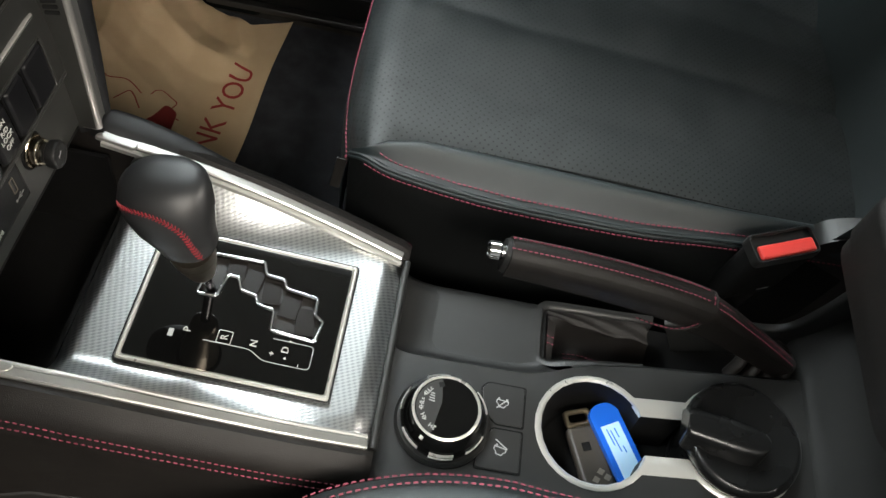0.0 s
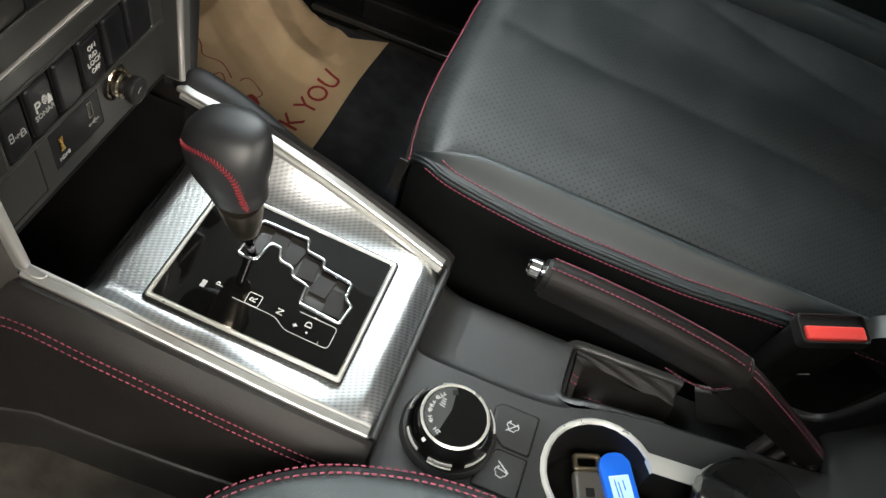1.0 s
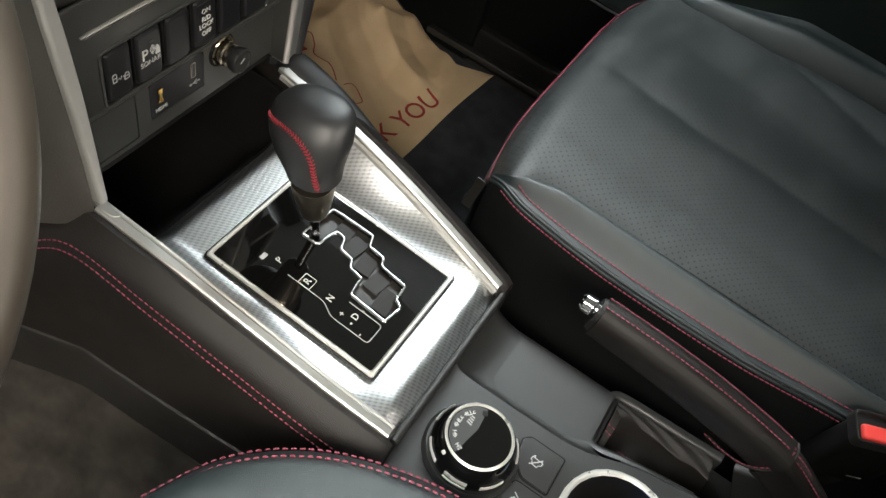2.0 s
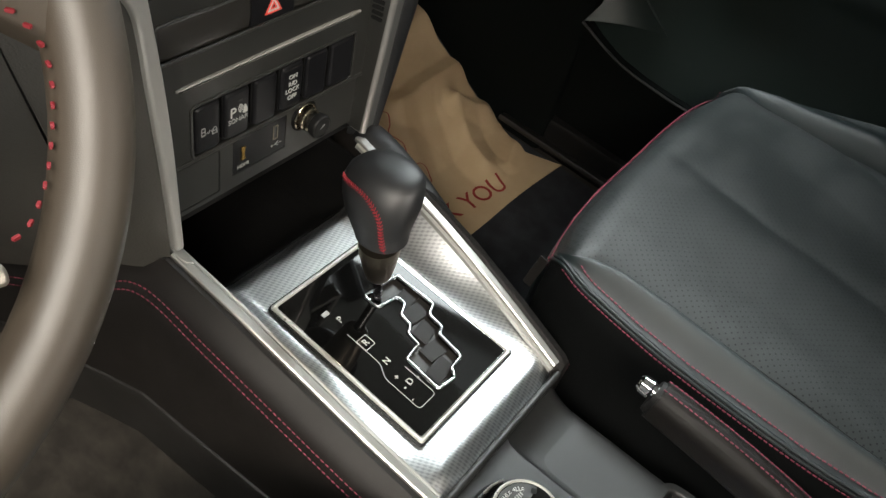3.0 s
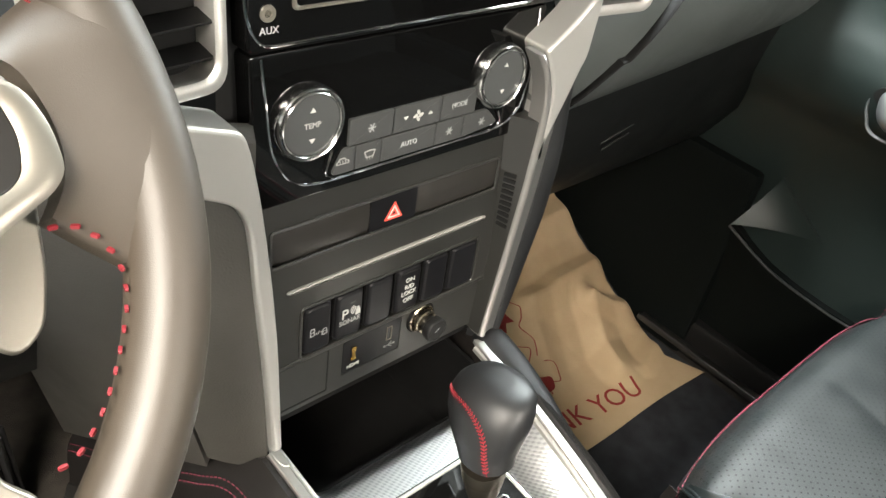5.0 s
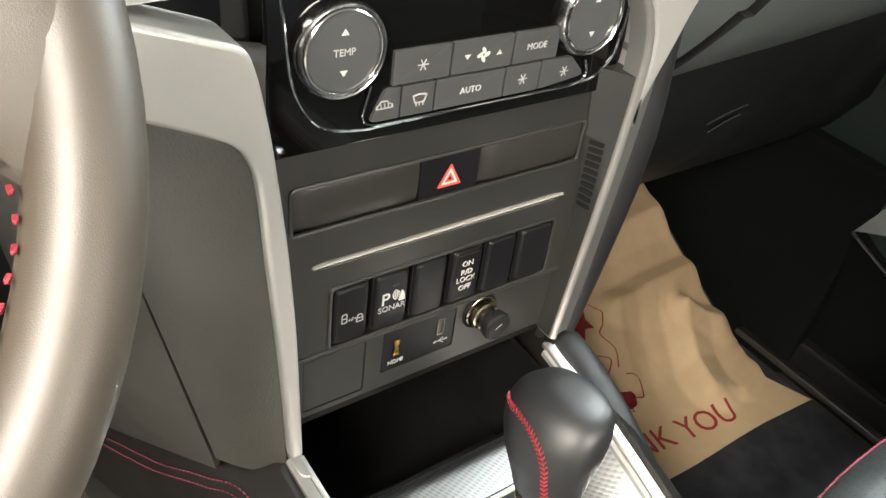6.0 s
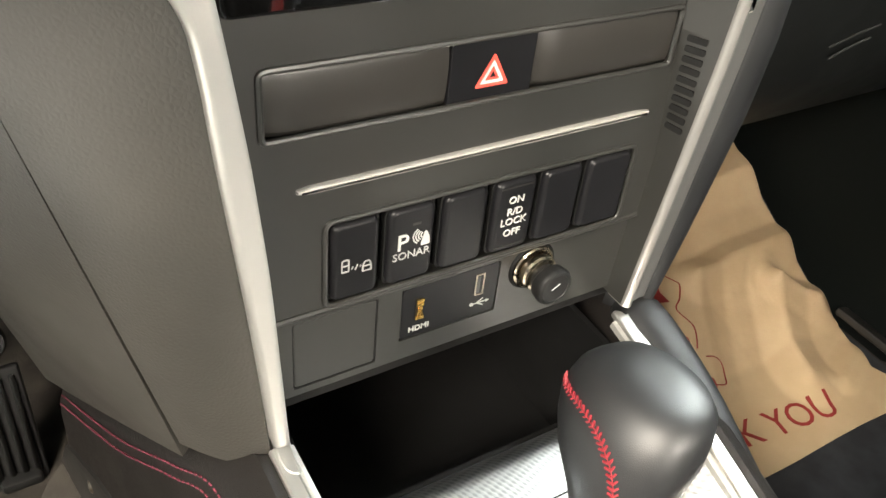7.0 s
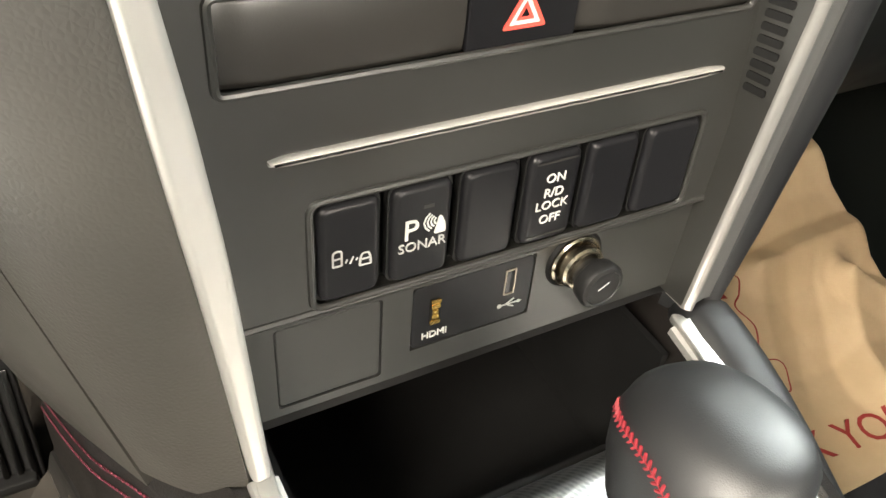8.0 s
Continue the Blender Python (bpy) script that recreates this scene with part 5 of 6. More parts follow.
for x, z, label, word in ((-0.0845, 0.7335, "temperature dial", "TEMP"), (0.0800, 0.7330, "fan dial", "")):
    K = ST(x, z, 0.003)
    d_ = part("dial", lathe([(0.0200, 0), (0.0200, 0.0045), (0.0190, 0.0052), (0.0, 0.0058)], K, 40), M_FACE, upper, "dark glassy " + label)
    part("chrome_ring", lathe([(0.0198, 0.0), (0.0198, 0.0058), (0.0204, 0.0066), (0.0210, 0.0060), (0.0212, 0.0040), (0.0222, 0.0038), (0.0224, 0.0056), (0.0232, 0.0060), (0.0240, 0.0046), (0.0244, 0.0020), (0.0244, 0.0)], K, 48), M_DIALRING, d_, "double chrome ring")
    part("arrow", prism([(-0.002, 0), (0.002, 0), (0, 0.003)], 0.0004, K @ pose(0, 0.0085, 0.0060)), M_WHITE, d_)
    part("arrow", prism([(-0.002, 0), (0.002, 0), (0, -0.003)], 0.0004, K @ pose(0, -0.0090, 0.0060)), M_WHITE, d_)
    if word:
        part("word", lettering(word, 0.0050, K @ pose(0, 0, 0.0058)), M_DIMPRINT, d_, "white printed word")
ROW_A = [(-0.0535, -0.0180), (-0.0170, 0.0243), (0.0253, 0.0585)]
ROW_B = [(-0.0690, -0.0480), (-0.0470, -0.0265), (-0.0255, 0.0215), (0.0225, 0.0480), (0.0490, 0.0860)]
for lo, hi, row in ((0.7100, 0.7285, ROW_A), (0.6915, 0.7090, ROW_B)):
    for k, (a, b_) in enumerate(row):
        pts = [(a, lo), (b_, lo), (b_, hi), (a, hi)]
        rad = [0.0006] * 4
        if row is ROW_B and k == 0:
            pts, rad = [(a + 0.003, lo), (b_, lo), (b_, hi), (a + 0.012, hi)], [0.004, 0.0006, 0.0006, 0.003]
        if row is ROW_B and k == 4:
            pts, rad = [(a, lo), (b_, lo + 0.004), (b_ - 0.014, hi), (a, hi)], [0.0006, 0.006, 0.003, 0.0006]
        ky = part("key", prism(rounded([(x, z - 0.7) for x, z in pts], rad, 3), 0.004, ST(0, 0.700, 0.0052), 0.0006), M_KEYGREY, upper, "flat grey climate key")
        c = (a + b_) / 2
        if row is ROW_A and k == 1:
            part("arrow", prism([(-0.002, 0), (0.002, 0), (0, -0.0026)], 0.0003, ST(c - 0.011, 0.7205, 0.0055)), M_WHITE, ky)
            part("arrow", prism([(-0.002, 0), (0.002, 0), (0, 0.0026)], 0.0003, ST(c + 0.011, 0.7180, 0.0055)), M_WHITE, ky)
            for q in range(4):
                part("fan_blade", prism(oval(0.0012, 0.0022, 8), 0.0003, ST(c, 0.7192, 0.0055) @ pose(0, 0, 0, 0, 0, 90 * q) @ pose(0, 0.0024, 0, 0, 0, 30)), M_WHITE, ky)
        elif row is ROW_A and k == 2:
            part("word", lettering("MODE", 0.0052, ST(c, 0.7192, 0.0053)), M_GREYPRINT, ky)
        elif row is ROW_B and k == 2:
            part("word", lettering("AUTO", 0.0052, ST(c, 0.7000, 0.0053)), M_GREYPRINT, ky)
        elif row is ROW_B and k in (0, 1):
            line = [(-0.0052, -0.0018), (0.0052, -0.0018), (0.0052, 0.0004), (0.0030, 0.0010), (0.0016, 0.0028), (-0.0026, 0.0028), (-0.0040, 0.0006), (-0.0052, 0.0002)] if k == 0 else [(-0.0032, -0.0022), (0.0032, -0.0022), (0.0048, 0.0026), (0.0, 0.0034), (-0.0048, 0.0026)]
            SYM = ST(c + 0.001, (lo + hi) / 2, 0.0055)
            part("symbol", ring_prism(rounded(line, 0.0006, 3), rounded([(x * 0.8, y * 0.72) for x, y in line], 0.0004, 3), 0.0003, SYM), M_DIMPRINT, ky, "pale outline symbol")
            for dx in (-0.0022, 0.0, 0.0022):
                part("symbol_bar", rbox((0.0005, 0.0026, 0.0003), SYM @ pose(dx, -0.0024 if k else 0.0, 0, 0, 0, 8), 0), M_DIMPRINT, ky)
        else:
            for q in range(3):
                part("symbol_bar", rbox((0.0066, 0.0006, 0.0003), ST(c, (lo + hi) / 2, 0.0054) @ pose(0, 0, 0, 0, 0, 60 * q), 0), M_GREYPRINT, ky)
part("key_bar", sweep([ST(x, z, 0.0048).translation for x, z in rounded([(-0.066, 0.712), (-0.0705, 0.6935), (-0.064, 0.6895), (0.080, 0.6895), (0.0895, 0.6945), (0.084, 0.7050)], [0, 0.006, 0.004, 0.006, 0.006, 0], 4)], oval(0.0007, 0.0007, 8), up=(0, -1, 0)), M_CHROME, upper, "bright lower edge of the key bank")

unit = thing("head_unit", "glossy black head unit with silver-framed display", "head unit")
part("panel", prism(rounded([(-0.125, 0.0), (0.136, 0.0), (0.142, 0.17), (-0.130, 0.17)], 0.004), 0.03, ST(0, 0.781, 0.004), 0.002), M_GLOSS, unit)
part("lower_edge", sweep([ST(x, z, 0.0045).translation for x, z in rounded([(-0.131, 0.85), (-0.126, 0.800), (-0.118, 0.7845), (0.100, 0.7845), (0.112, 0.80)], [0, 0.008, 0.01, 0.008, 0], 4)], oval(0.0009, 0.0009, 8), up=(0, -1, 0)), M_CHROME, unit, "thin chrome outline")
part("screen_frame", ring_prism(rect(-0.098, 0.803, 0.100, 0.915, 0.004), rect(-0.0955, 0.8055, 0.0975, 0.9125, 0.003), 0.003, ST(0, 0.542, 0.0062), 0.3), M_SATIN, unit, "silver screen frame")
part("screen", prism(rect(-0.0955, 0.8055, 0.0975, 0.9125, 0.003), 0.002, ST(0, 0.542, 0.0050)), M_GLOSS, unit, "dark glass screen")
part("audio_jack", lathe([(0.0048, 0.0), (0.0045, 0.0012), (0.0025, 0.0012), (0.0022, -0.001)], ST(-0.113, 0.803, 0.004), 20), M_SATIN, unit, "round audio socket")
part("word", lettering("AUX", 0.0058, ST(-0.112, 0.7935, 0.0042)), M_GREYPRINT, unit, "pale printed word")

# air vents at the shoulders
for sx in (-1, 1):
    vent = thing("air_vent", "black slatted air vent with silver surround", "air vent", "dashboard air vents")
    VM = frame_of((sx * 0.185, 0.170, 0.83), (1, sx * -0.12, 0), (0, 0.12, 1))
    part("surround", ring_prism(rounded([(-0.045, -0.062), (0.045, -0.062), (0.050, 0.07), (-0.050, 0.07)], 0.014), rounded([(-0.038, -0.054), (0.038, -0.054), (0.043, 0.062), (-0.043, 0.062)], 0.012), 0.02, VM, 0.3), M_SILVER, vent, "silver surround")
    part("backing", rbox((0.085, 0.125, 0.004), VM @ pose(0, 0.003, -0.02), 0), M_TRAY, vent)
    for k in range(6):
        part("slat", rbox((0.082, 0.002, 0.014), VM @ pose(0, -0.042 + 0.018 * k, -0.010, 18), 0.0008), M_DARK, vent)

# dash body: shelf, glove box and lower edge on both sides
for sx in (-1, 1):
    prof = [(0.52, 0.93), (0.36, 0.875), (0.27, 0.83), (0.215, 0.78), (0.195, 0.745), (0.200, 0.720), (0.205, 0.70), (0.215, 0.62), (0.235, 0.53), (0.27, 0.47), (0.33, 0.43), (0.46, 0.40), (0.9, 0.42), (0.9, 0.95)]
    x0, x1 = (0.175, 0.74)
    xs = [x0 + (x1 - x0) * i / 6 for i in range(7)]
    b = loft([[(sx * x, y + (0.05 if sx < 0 else 0.02) * (1 if y < 0.8 else 0), z) for y, z in prof] for x in xs])
    part("dash_body" if sx < 0 else "glovebox_side", b, M_DASH, dash, "black grained lower dashboard", 30)
def dash_pad(u, v):
    x = 0.150 + 0.56 * u
    line = smooth([(0, 0.224, 0.634), (0, 0.202, 0.662), (0, 0.186, 0.702), (0, 0.182, 0.742), (0, 0.194, 0.772), (0, 0.222, 0.800), (0, 0.290, 0.842)], 4)
    p = line[min(int(v * 24), 24)]
    return (x, p.y + 0.004 * math.sin(3 * u) + 0.02 * max(0, u - 0.5), p.z + 0.030 * u)


part("upper_pad", surface(dash_pad, 20, 24, (0, 0.02, -0.01)), M_PAD, dash, "soft grey-black upper dash pad", 60)
part("pad_seam", sweep([Vector(dash_pad(0.045 + 0.41 * t, 0.005 + 0.985 * t)) + Vector((0, -0.001, 0.001)) for t in [k / 24 for k in range(25)]], oval(0.0075, 0.0022, 10)), M_TRAY, dash, "dark seam across the dash pad")
for dz, sh in ((0.0, 0.0), (-0.010, 0.006)):
    part("glovebox_latch", sweep(smooth([(0.366 + sh, 0.2462, 0.5635 + dz), (0.392, 0.2446, 0.5715 + dz), (0.417 - sh, 0.2436, 0.5765 + dz)], 4), oval(0.0012, 0.0010, 6), up=(0, 1, 0)), M_PANEL, dash, "thin lighter edge of the glove box latch")
part("dash_top", join(rbox((1.52, 0.48, 0.05), pose(0, 0.72, 0.945, 2), 0.02, 3), rbox((0.30, 0.24, 0.04), pose(0, 0.28, 0.962), 0.015, 3)), M_DASH, dash, "black dashboard top")


# ---- passenger seat ----
seat = thing("passenger_seat", "black perforated leather car seat with red stitching", "seat")
EDGE = [(-0.050, 0.186, 0.424), (-0.066, 0.174, 0.436), (-0.094, 0.162, 0.437), (-0.154, 0.154, 0.435), (-0.212, 0.150, 0.434), (-0.330, 0.150, 0.433), (-0.430, 0.158, 0.434), (-0.600, 0.168, 0.432)]
SEAM = [(-0.050, 0.186, 0.426), (-0.066, 0.178, 0.441), (-0.084, 0.188, 0.445), (-0.110, 0.1945, 0.446), (-0.160, 0.1960, 0.446), (-0.220, 0.1945, 0.445), (-0.310, 0.1915, 0.443), (-0.424, 0.1895, 0.439), (-0.600, 0.198, 0.430)]
MID = 0.402


def along(table, y):
    for a, c in zip(table, table[1:]):
        if y >= c[0]:
            t = (a[0] - y) / (a[0] - c[0])
            t = max(0.0, t)
            return a[1] + (c[1] - a[1]) * t, a[2] + (c[2] - a[2]) * t
    return table[-1][1:]


def bolster(u, v, sx=-1):
    y = -0.052 - 0.548 * v
    (xe, ze), (xs, zs) = along(EDGE, y), along(SEAM, y)
    x, z = xe + (xs - xe) * u, ze + (zs - ze) * u + (0.013 * math.sin(math.pi * max(0.0, (u - 0.16) / 0.84) ** 1.35) - 0.005 * u ** 10) * min(1, 0.15 + v * 7)
    if sx > 0:
        x, z = 2 * MID - x, z + (0.006 + 0.040 * min(1, v * 3.0) ** 1.5) * (1 - u) + 0.010 * min(1, v * 3.0) * u
    return (x, y, z)


def centre(u, v):
    y0 = -0.052 - 0.548 * v
    xs, zs = along(SEAM, y0)
    x = xs + (2 * MID - 2 * xs) * u
    y = y0 + (0.016 * (1 - (2 * u - 1) ** 4)) * (1 - v) ** 6
    puff = 0.009 * (1 - abs(2 * u - 1) ** 5)
    folds = 0.0
    for line, h, w, start in (((0.410, 0.402, 0.381, 0.371, 0.352), 0.0052, 0.016, 0.02), ((0.690, 0.672, 0.615, 0.552, 0.492), 0.0060, 0.018, 0.06), ((0.285, 0.280, 0.268, 0.262, 0.255), 0.0022, 0.030, 0.10), ((0.520, 0.515, 0.500, 0.470, 0.430), 0.0026, 0.034, 0.12)):
        d = abs(x - float(np.interp(-y, (0.0, 0.05, 0.20, 0.36, 0.60), line)) + 0.004 * noise.noise(Vector((0, y * 14, h * 900)))) / w
        folds -= h * math.exp(-d ** 1.25) * min(1.0, max(0.0, (v - start) * 7))
    edge = min(x - xs, 2 * MID - xs - x)
    folds -= 0.0042 * math.exp(-(edge / 0.011) ** 1.3) * min(1, v * 12)
    dimple = 0.004 * noise.noise(Vector((x * 7, y * 6, 0.7)))
    return (x, y, zs + puff + folds + dimple + 0.010 * min(1, v * 3.0) * max(0, (u - 0.55) / 0.45) ** 1.5 - 0.012 * max(0, 1 - v / 0.06) ** 2)


part("side_bolster", surface(bolster, 28, 50, (0, 0, -0.01)), M_LEATHER, seat, "black leather side bolster", 70)
part("side_bolster", surface(lambda u, v: bolster(u, v, 1), 10, 50, (0, 0, -0.01)), M_LEATHER, seat, "black leather side bolster", 70)
part("centre_panel", surface(centre, 110, 84, (0, 0, -0.012)), M_PERF, seat, "perforated leather centre panel", 70)
edge_pts = smooth([(x, y, z) for y, x, z in EDGE], 6)
right_pts = [Vector(bolster(0, v / 30, 1)) for v in range(31)]
front_pts = [Vector(bolster(0, 0)) + Vector((-0.002, 0.002, -0.004)), *[Vector(centre(u / 24, 0)) for u in range(25)], Vector(bolster(0, 0, 1))]


def skirt(line, out, low):
    return loft([[p for p in line], [p + out * 0.5 + Vector((0, 0, -0.006)) for p in line], [p + out + Vector((0, 0, -0.03)) for p in line], [p + out * 0.9 + Vector((0, 0, -0.10)) for p in line], [Vector((p.x, p.y, low)) + out * 0.4 for p in line]], closed=False)


part("side_skirt", skirt(edge_pts, Vector((-0.006, 0, 0)), 0.22), M_SKIRT_SHADE, seat, "leather seat side, its shade put into a darker colour", 70)
part("side_skirt", skirt(right_pts, Vector((0.006, 0, 0)), 0.22), M_LEATHER, seat, "", 70)
part("front_skirt", skirt(front_pts, Vector((0, 0.008, 0)), 0.24), M_LEATHER, seat, "black leather seat front", 70)
part("stitching", stitches([Vector(bolster(min(0.9, 0.0058 / max(0.006, along(SEAM, -0.052 - 0.548 * v / 60)[0] - along(EDGE, -0.052 - 0.548 * v / 60)[0])), v / 60)) + Vector((-0.0004, 0, 0.0011)) for v in range(3, 61)], 0.0052, 0.78, 0.0008), M_THREAD, seat, "red thread stitching")
part("seam_groove", sweep([Vector(centre(0.006, v / 83)) + Vector((0, 0, 0.0006)) for v in range(2, 84)], oval(0.0012, 0.0009, 6)), M_TRAY, seat, "sunk black seam")
part("stitching", stitches([p + Vector((-0.0052, 0, -0.0075)) for p in edge_pts[6:]], 0.0052, 0.78, 0.0008), M_THREAD, seat, "red thread stitching")
for dz in (0.0, -0.0036):
    part("piping", sweep([p + Vector((-0.0012 + 0.4 * dz, 0, -0.0012 + dz)) for p in edge_pts], oval(0.0017, 0.0017, 8)), M_LEATHER, seat)
for dz in (-0.002, -0.008):
    part("stitching", stitches(smooth([p + Vector((0, 0.0045, dz)) for p in front_pts], 3), 0.0052, 0.72, 0.0008), M_THREAD, seat, "red thread stitching")
part("seat_base", rbox((0.40, 0.44, 0.12), pose(0.41, -0.34, FLOOR + 0.06), 0.01), M_DARK, seat)
part("backrest", loft([[(0.19 + 0.015 * k * k, -0.545 - 0.10 * k, 0.42 + 0.22 * k), (0.63 - 0.015 * k * k, -0.545 - 0.10 * k, 0.42 + 0.22 * k), (0.66 - 0.015 * k * k, -0.50 - 0.10 * k, 0.44 + 0.22 * k), (0.67 - 0.015 * k * k, -0.62 - 0.10 * k, 0.42 + 0.22 * k), (0.15 + 0.015 * k * k, -0.62 - 0.10 * k, 0.42 + 0.22 * k), (0.16 + 0.015 * k * k, -0.50 - 0.10 * k, 0.44 + 0.22 * k)] for k in (0, 1, 2, 2.6)]), M_LEATHER, seat, "black leather backrest")
part("label_tag", rbox((0.0015, 0.010, 0.045), pose(0.182, -0.040, 0.392, 8), 0.0004), M_SMOKE, seat, "small dark fabric tag")
part("hinge_cover", prism(rounded([(-0.600, 0.26), (-0.600, 0.474), (-0.530, 0.470), (-0.497, 0.452), (-0.494, 0.415), (-0.45, 0.36), (-0.42, 0.26)], 0.02, 5), 0.026, frame_of((0.185, 0, 0), (0, 1, 0), (0, 0, 1)), 0.0), M_SMOKE, seat, "grey plastic hinge cover", 60)

buckle = thing("belt_buckle", "black seat belt buckle with red release button", "belt buckle")
BM = frame_of((0.1450, -0.4600, 0.459), (0.39, -0.92, 0.03), (0.97, 0.38, 0.16))
# lighter rim drawn for the highlight on the housing edge
part("housing", ring_prism(rounded([(-0.034, -0.0145), (0.034, -0.0145), (0.034, 0.0145), (-0.034, 0.0145)], 0.006, 4), rounded([(-0.0318, -0.0123), (0.0318, -0.0123), (0.0318, 0.0123), (-0.0318, 0.0123)], 0.005, 4), 0.012, BM, 0.3), M_PANEL, buckle, "black housing, its rim lightened for a highlight")
part("insert", rbox((0.064, 0.0255, 0.004), BM @ pose(0, 0, -0.006), 0), M_DARK, buckle)
part("body", rbox((0.066, 0.027, 0.090), BM @ pose(0.001, -0.001, -0.052), 0.008, 3), M_TRAY, buckle)
part("release_button", rbox((0.058, 0.0135, 0.006), BM @ pose(0, -0.0050, -0.0008), 0.0024, 3), M_BUCKLE, buckle, "bright red release button")
part("print_bar", rbox((0.013, 0.0003, 0.0022), BM @ pose(0.014, -0.0148, -0.078), 0), M_GREYPRINT, buckle)
part("stalk", sweep(smooth([BM @ Vector((0, 0, -0.06)), BM @ Vector((0.004, -0.006, -0.12)), (0.150, -0.50, 0.27), (0.155, -0.49, 0.20)], 5), oval(0.018, 0.007, 12)), M_TRAY, buckle)

# ---- driver seat ----
dseat = thing("driver_seat", "black leather driver seat with red double stitching", "seat")
DRV = smooth([(-0.26, 0.00, 0.40), (-0.19, -0.035, 0.415), (-0.145, -0.085, 0.42), (-0.118, -0.15, 0.42), (-0.108, -0.22, 0.42), (-0.112, -0.30, 0.42), (-0.116, -0.55, 0.42)], 8)
part("cushion", loft([[p + Vector((-0.30, 0, 0.012)) for p in DRV], [p + Vector((-0.06, 0, 0.020)) for p in DRV], [p + Vector((-0.02, 0, 0.014)) for p in DRV], DRV, [p + Vector((0.006, 0.004, -0.03)) for p in DRV], [p + Vector((0.0, 0, -0.14)) for p in DRV], [p + Vector((-0.25, 0, -0.14)) for p in DRV]], closed=False), M_LEATHER, dseat, "black leather cushion side", 60)
part("stitching", stitches([p + Vector((-0.007, -0.003, 0.008)) for p in DRV], 0.0062, 0.72, 0.0009), M_THREAD, dseat, "red thread stitching")
part("stitching", stitches([p + Vector((0.001, 0.001, 0.000)) for p in DRV], 0.0062, 0.72, 0.0009), M_THREAD, dseat, "red thread stitching")

# backrest and headrest, out of view, added to shade the passenger seat's rear
BACK = [(0, -0.505, 0.43), (0, -0.545, 0.62), (0, -0.590, 0.82), (0, -0.640, 1.02), (0, -0.665, 1.10)]
part("backrest", loft([[(-0.40 + w * s, y - d, z) for w, d in ((-0.235, -0.035), (-0.20, 0.0), (-0.10, 0.02), (0.10, 0.02), (0.20, 0.0), (0.235, -0.035), (0.245, 0.10), (-0.245, 0.10))] for (_, y, z), s in zip(smooth(BACK, 3), (1, 1, 1, 1, 1, 1, 1, 1, 0.99, 0.97, 0.93, 0.86, 0.78))]), M_LEATHER, dseat, "black leather backrest", 60)
part("headrest", rbox((0.26, 0.10, 0.17), pose(-0.40, -0.70, 1.21, -8), 0.04, 4), M_LEATHER, dseat)

# ---- steering wheel ----
wheel = thing("steering_wheel", "leather steering wheel with silver spokes and red stitching", "steering wheel")
WC = frame_of((-0.413, 0.093, 0.801), (1, 0, 0), (0, 0.581, 0.814))
WR = 0.1916


def on_wheel(r, a, d=0.0):
    return WC @ Vector((r * math.cos(radians(a)), r * math.sin(radians(a)), d))


rim = [on_wheel(WR, a) for a in range(0, 360, 4)]
part("rim", sweep(rim, oval(0.0165, 0.0175, 18), closed=True, up=WC.to_3x3() @ Vector((0, 0, 1))), M_RIM, wheel, "smooth dark leather rim", 80)
inward = WC.to_3x3() @ Vector((-1, 0, 0))
LOOP = [(0.146, -0.024), (0.156, -0.026), (0.163, -0.034), (0.1665, -0.045), (0.1645, -0.058), (0.159, -0.070), (0.151, -0.084), (0.141, -0.097), (0.128, -0.107), (0.113, -0.106)]
loops = [[WC @ Vector((x, y, 0.004)) for x, y in LOOP], [on_wheel(WR - 0.0178, a, 0.003) for a in range(15, 71, 3)]]
for line in loops:
    part("stitching", stitches(smooth(line, 4), 0.0078, 0.52, 0.0011, turn=0.95, up=inward), M_THREAD2, wheel, "bright red stitching")
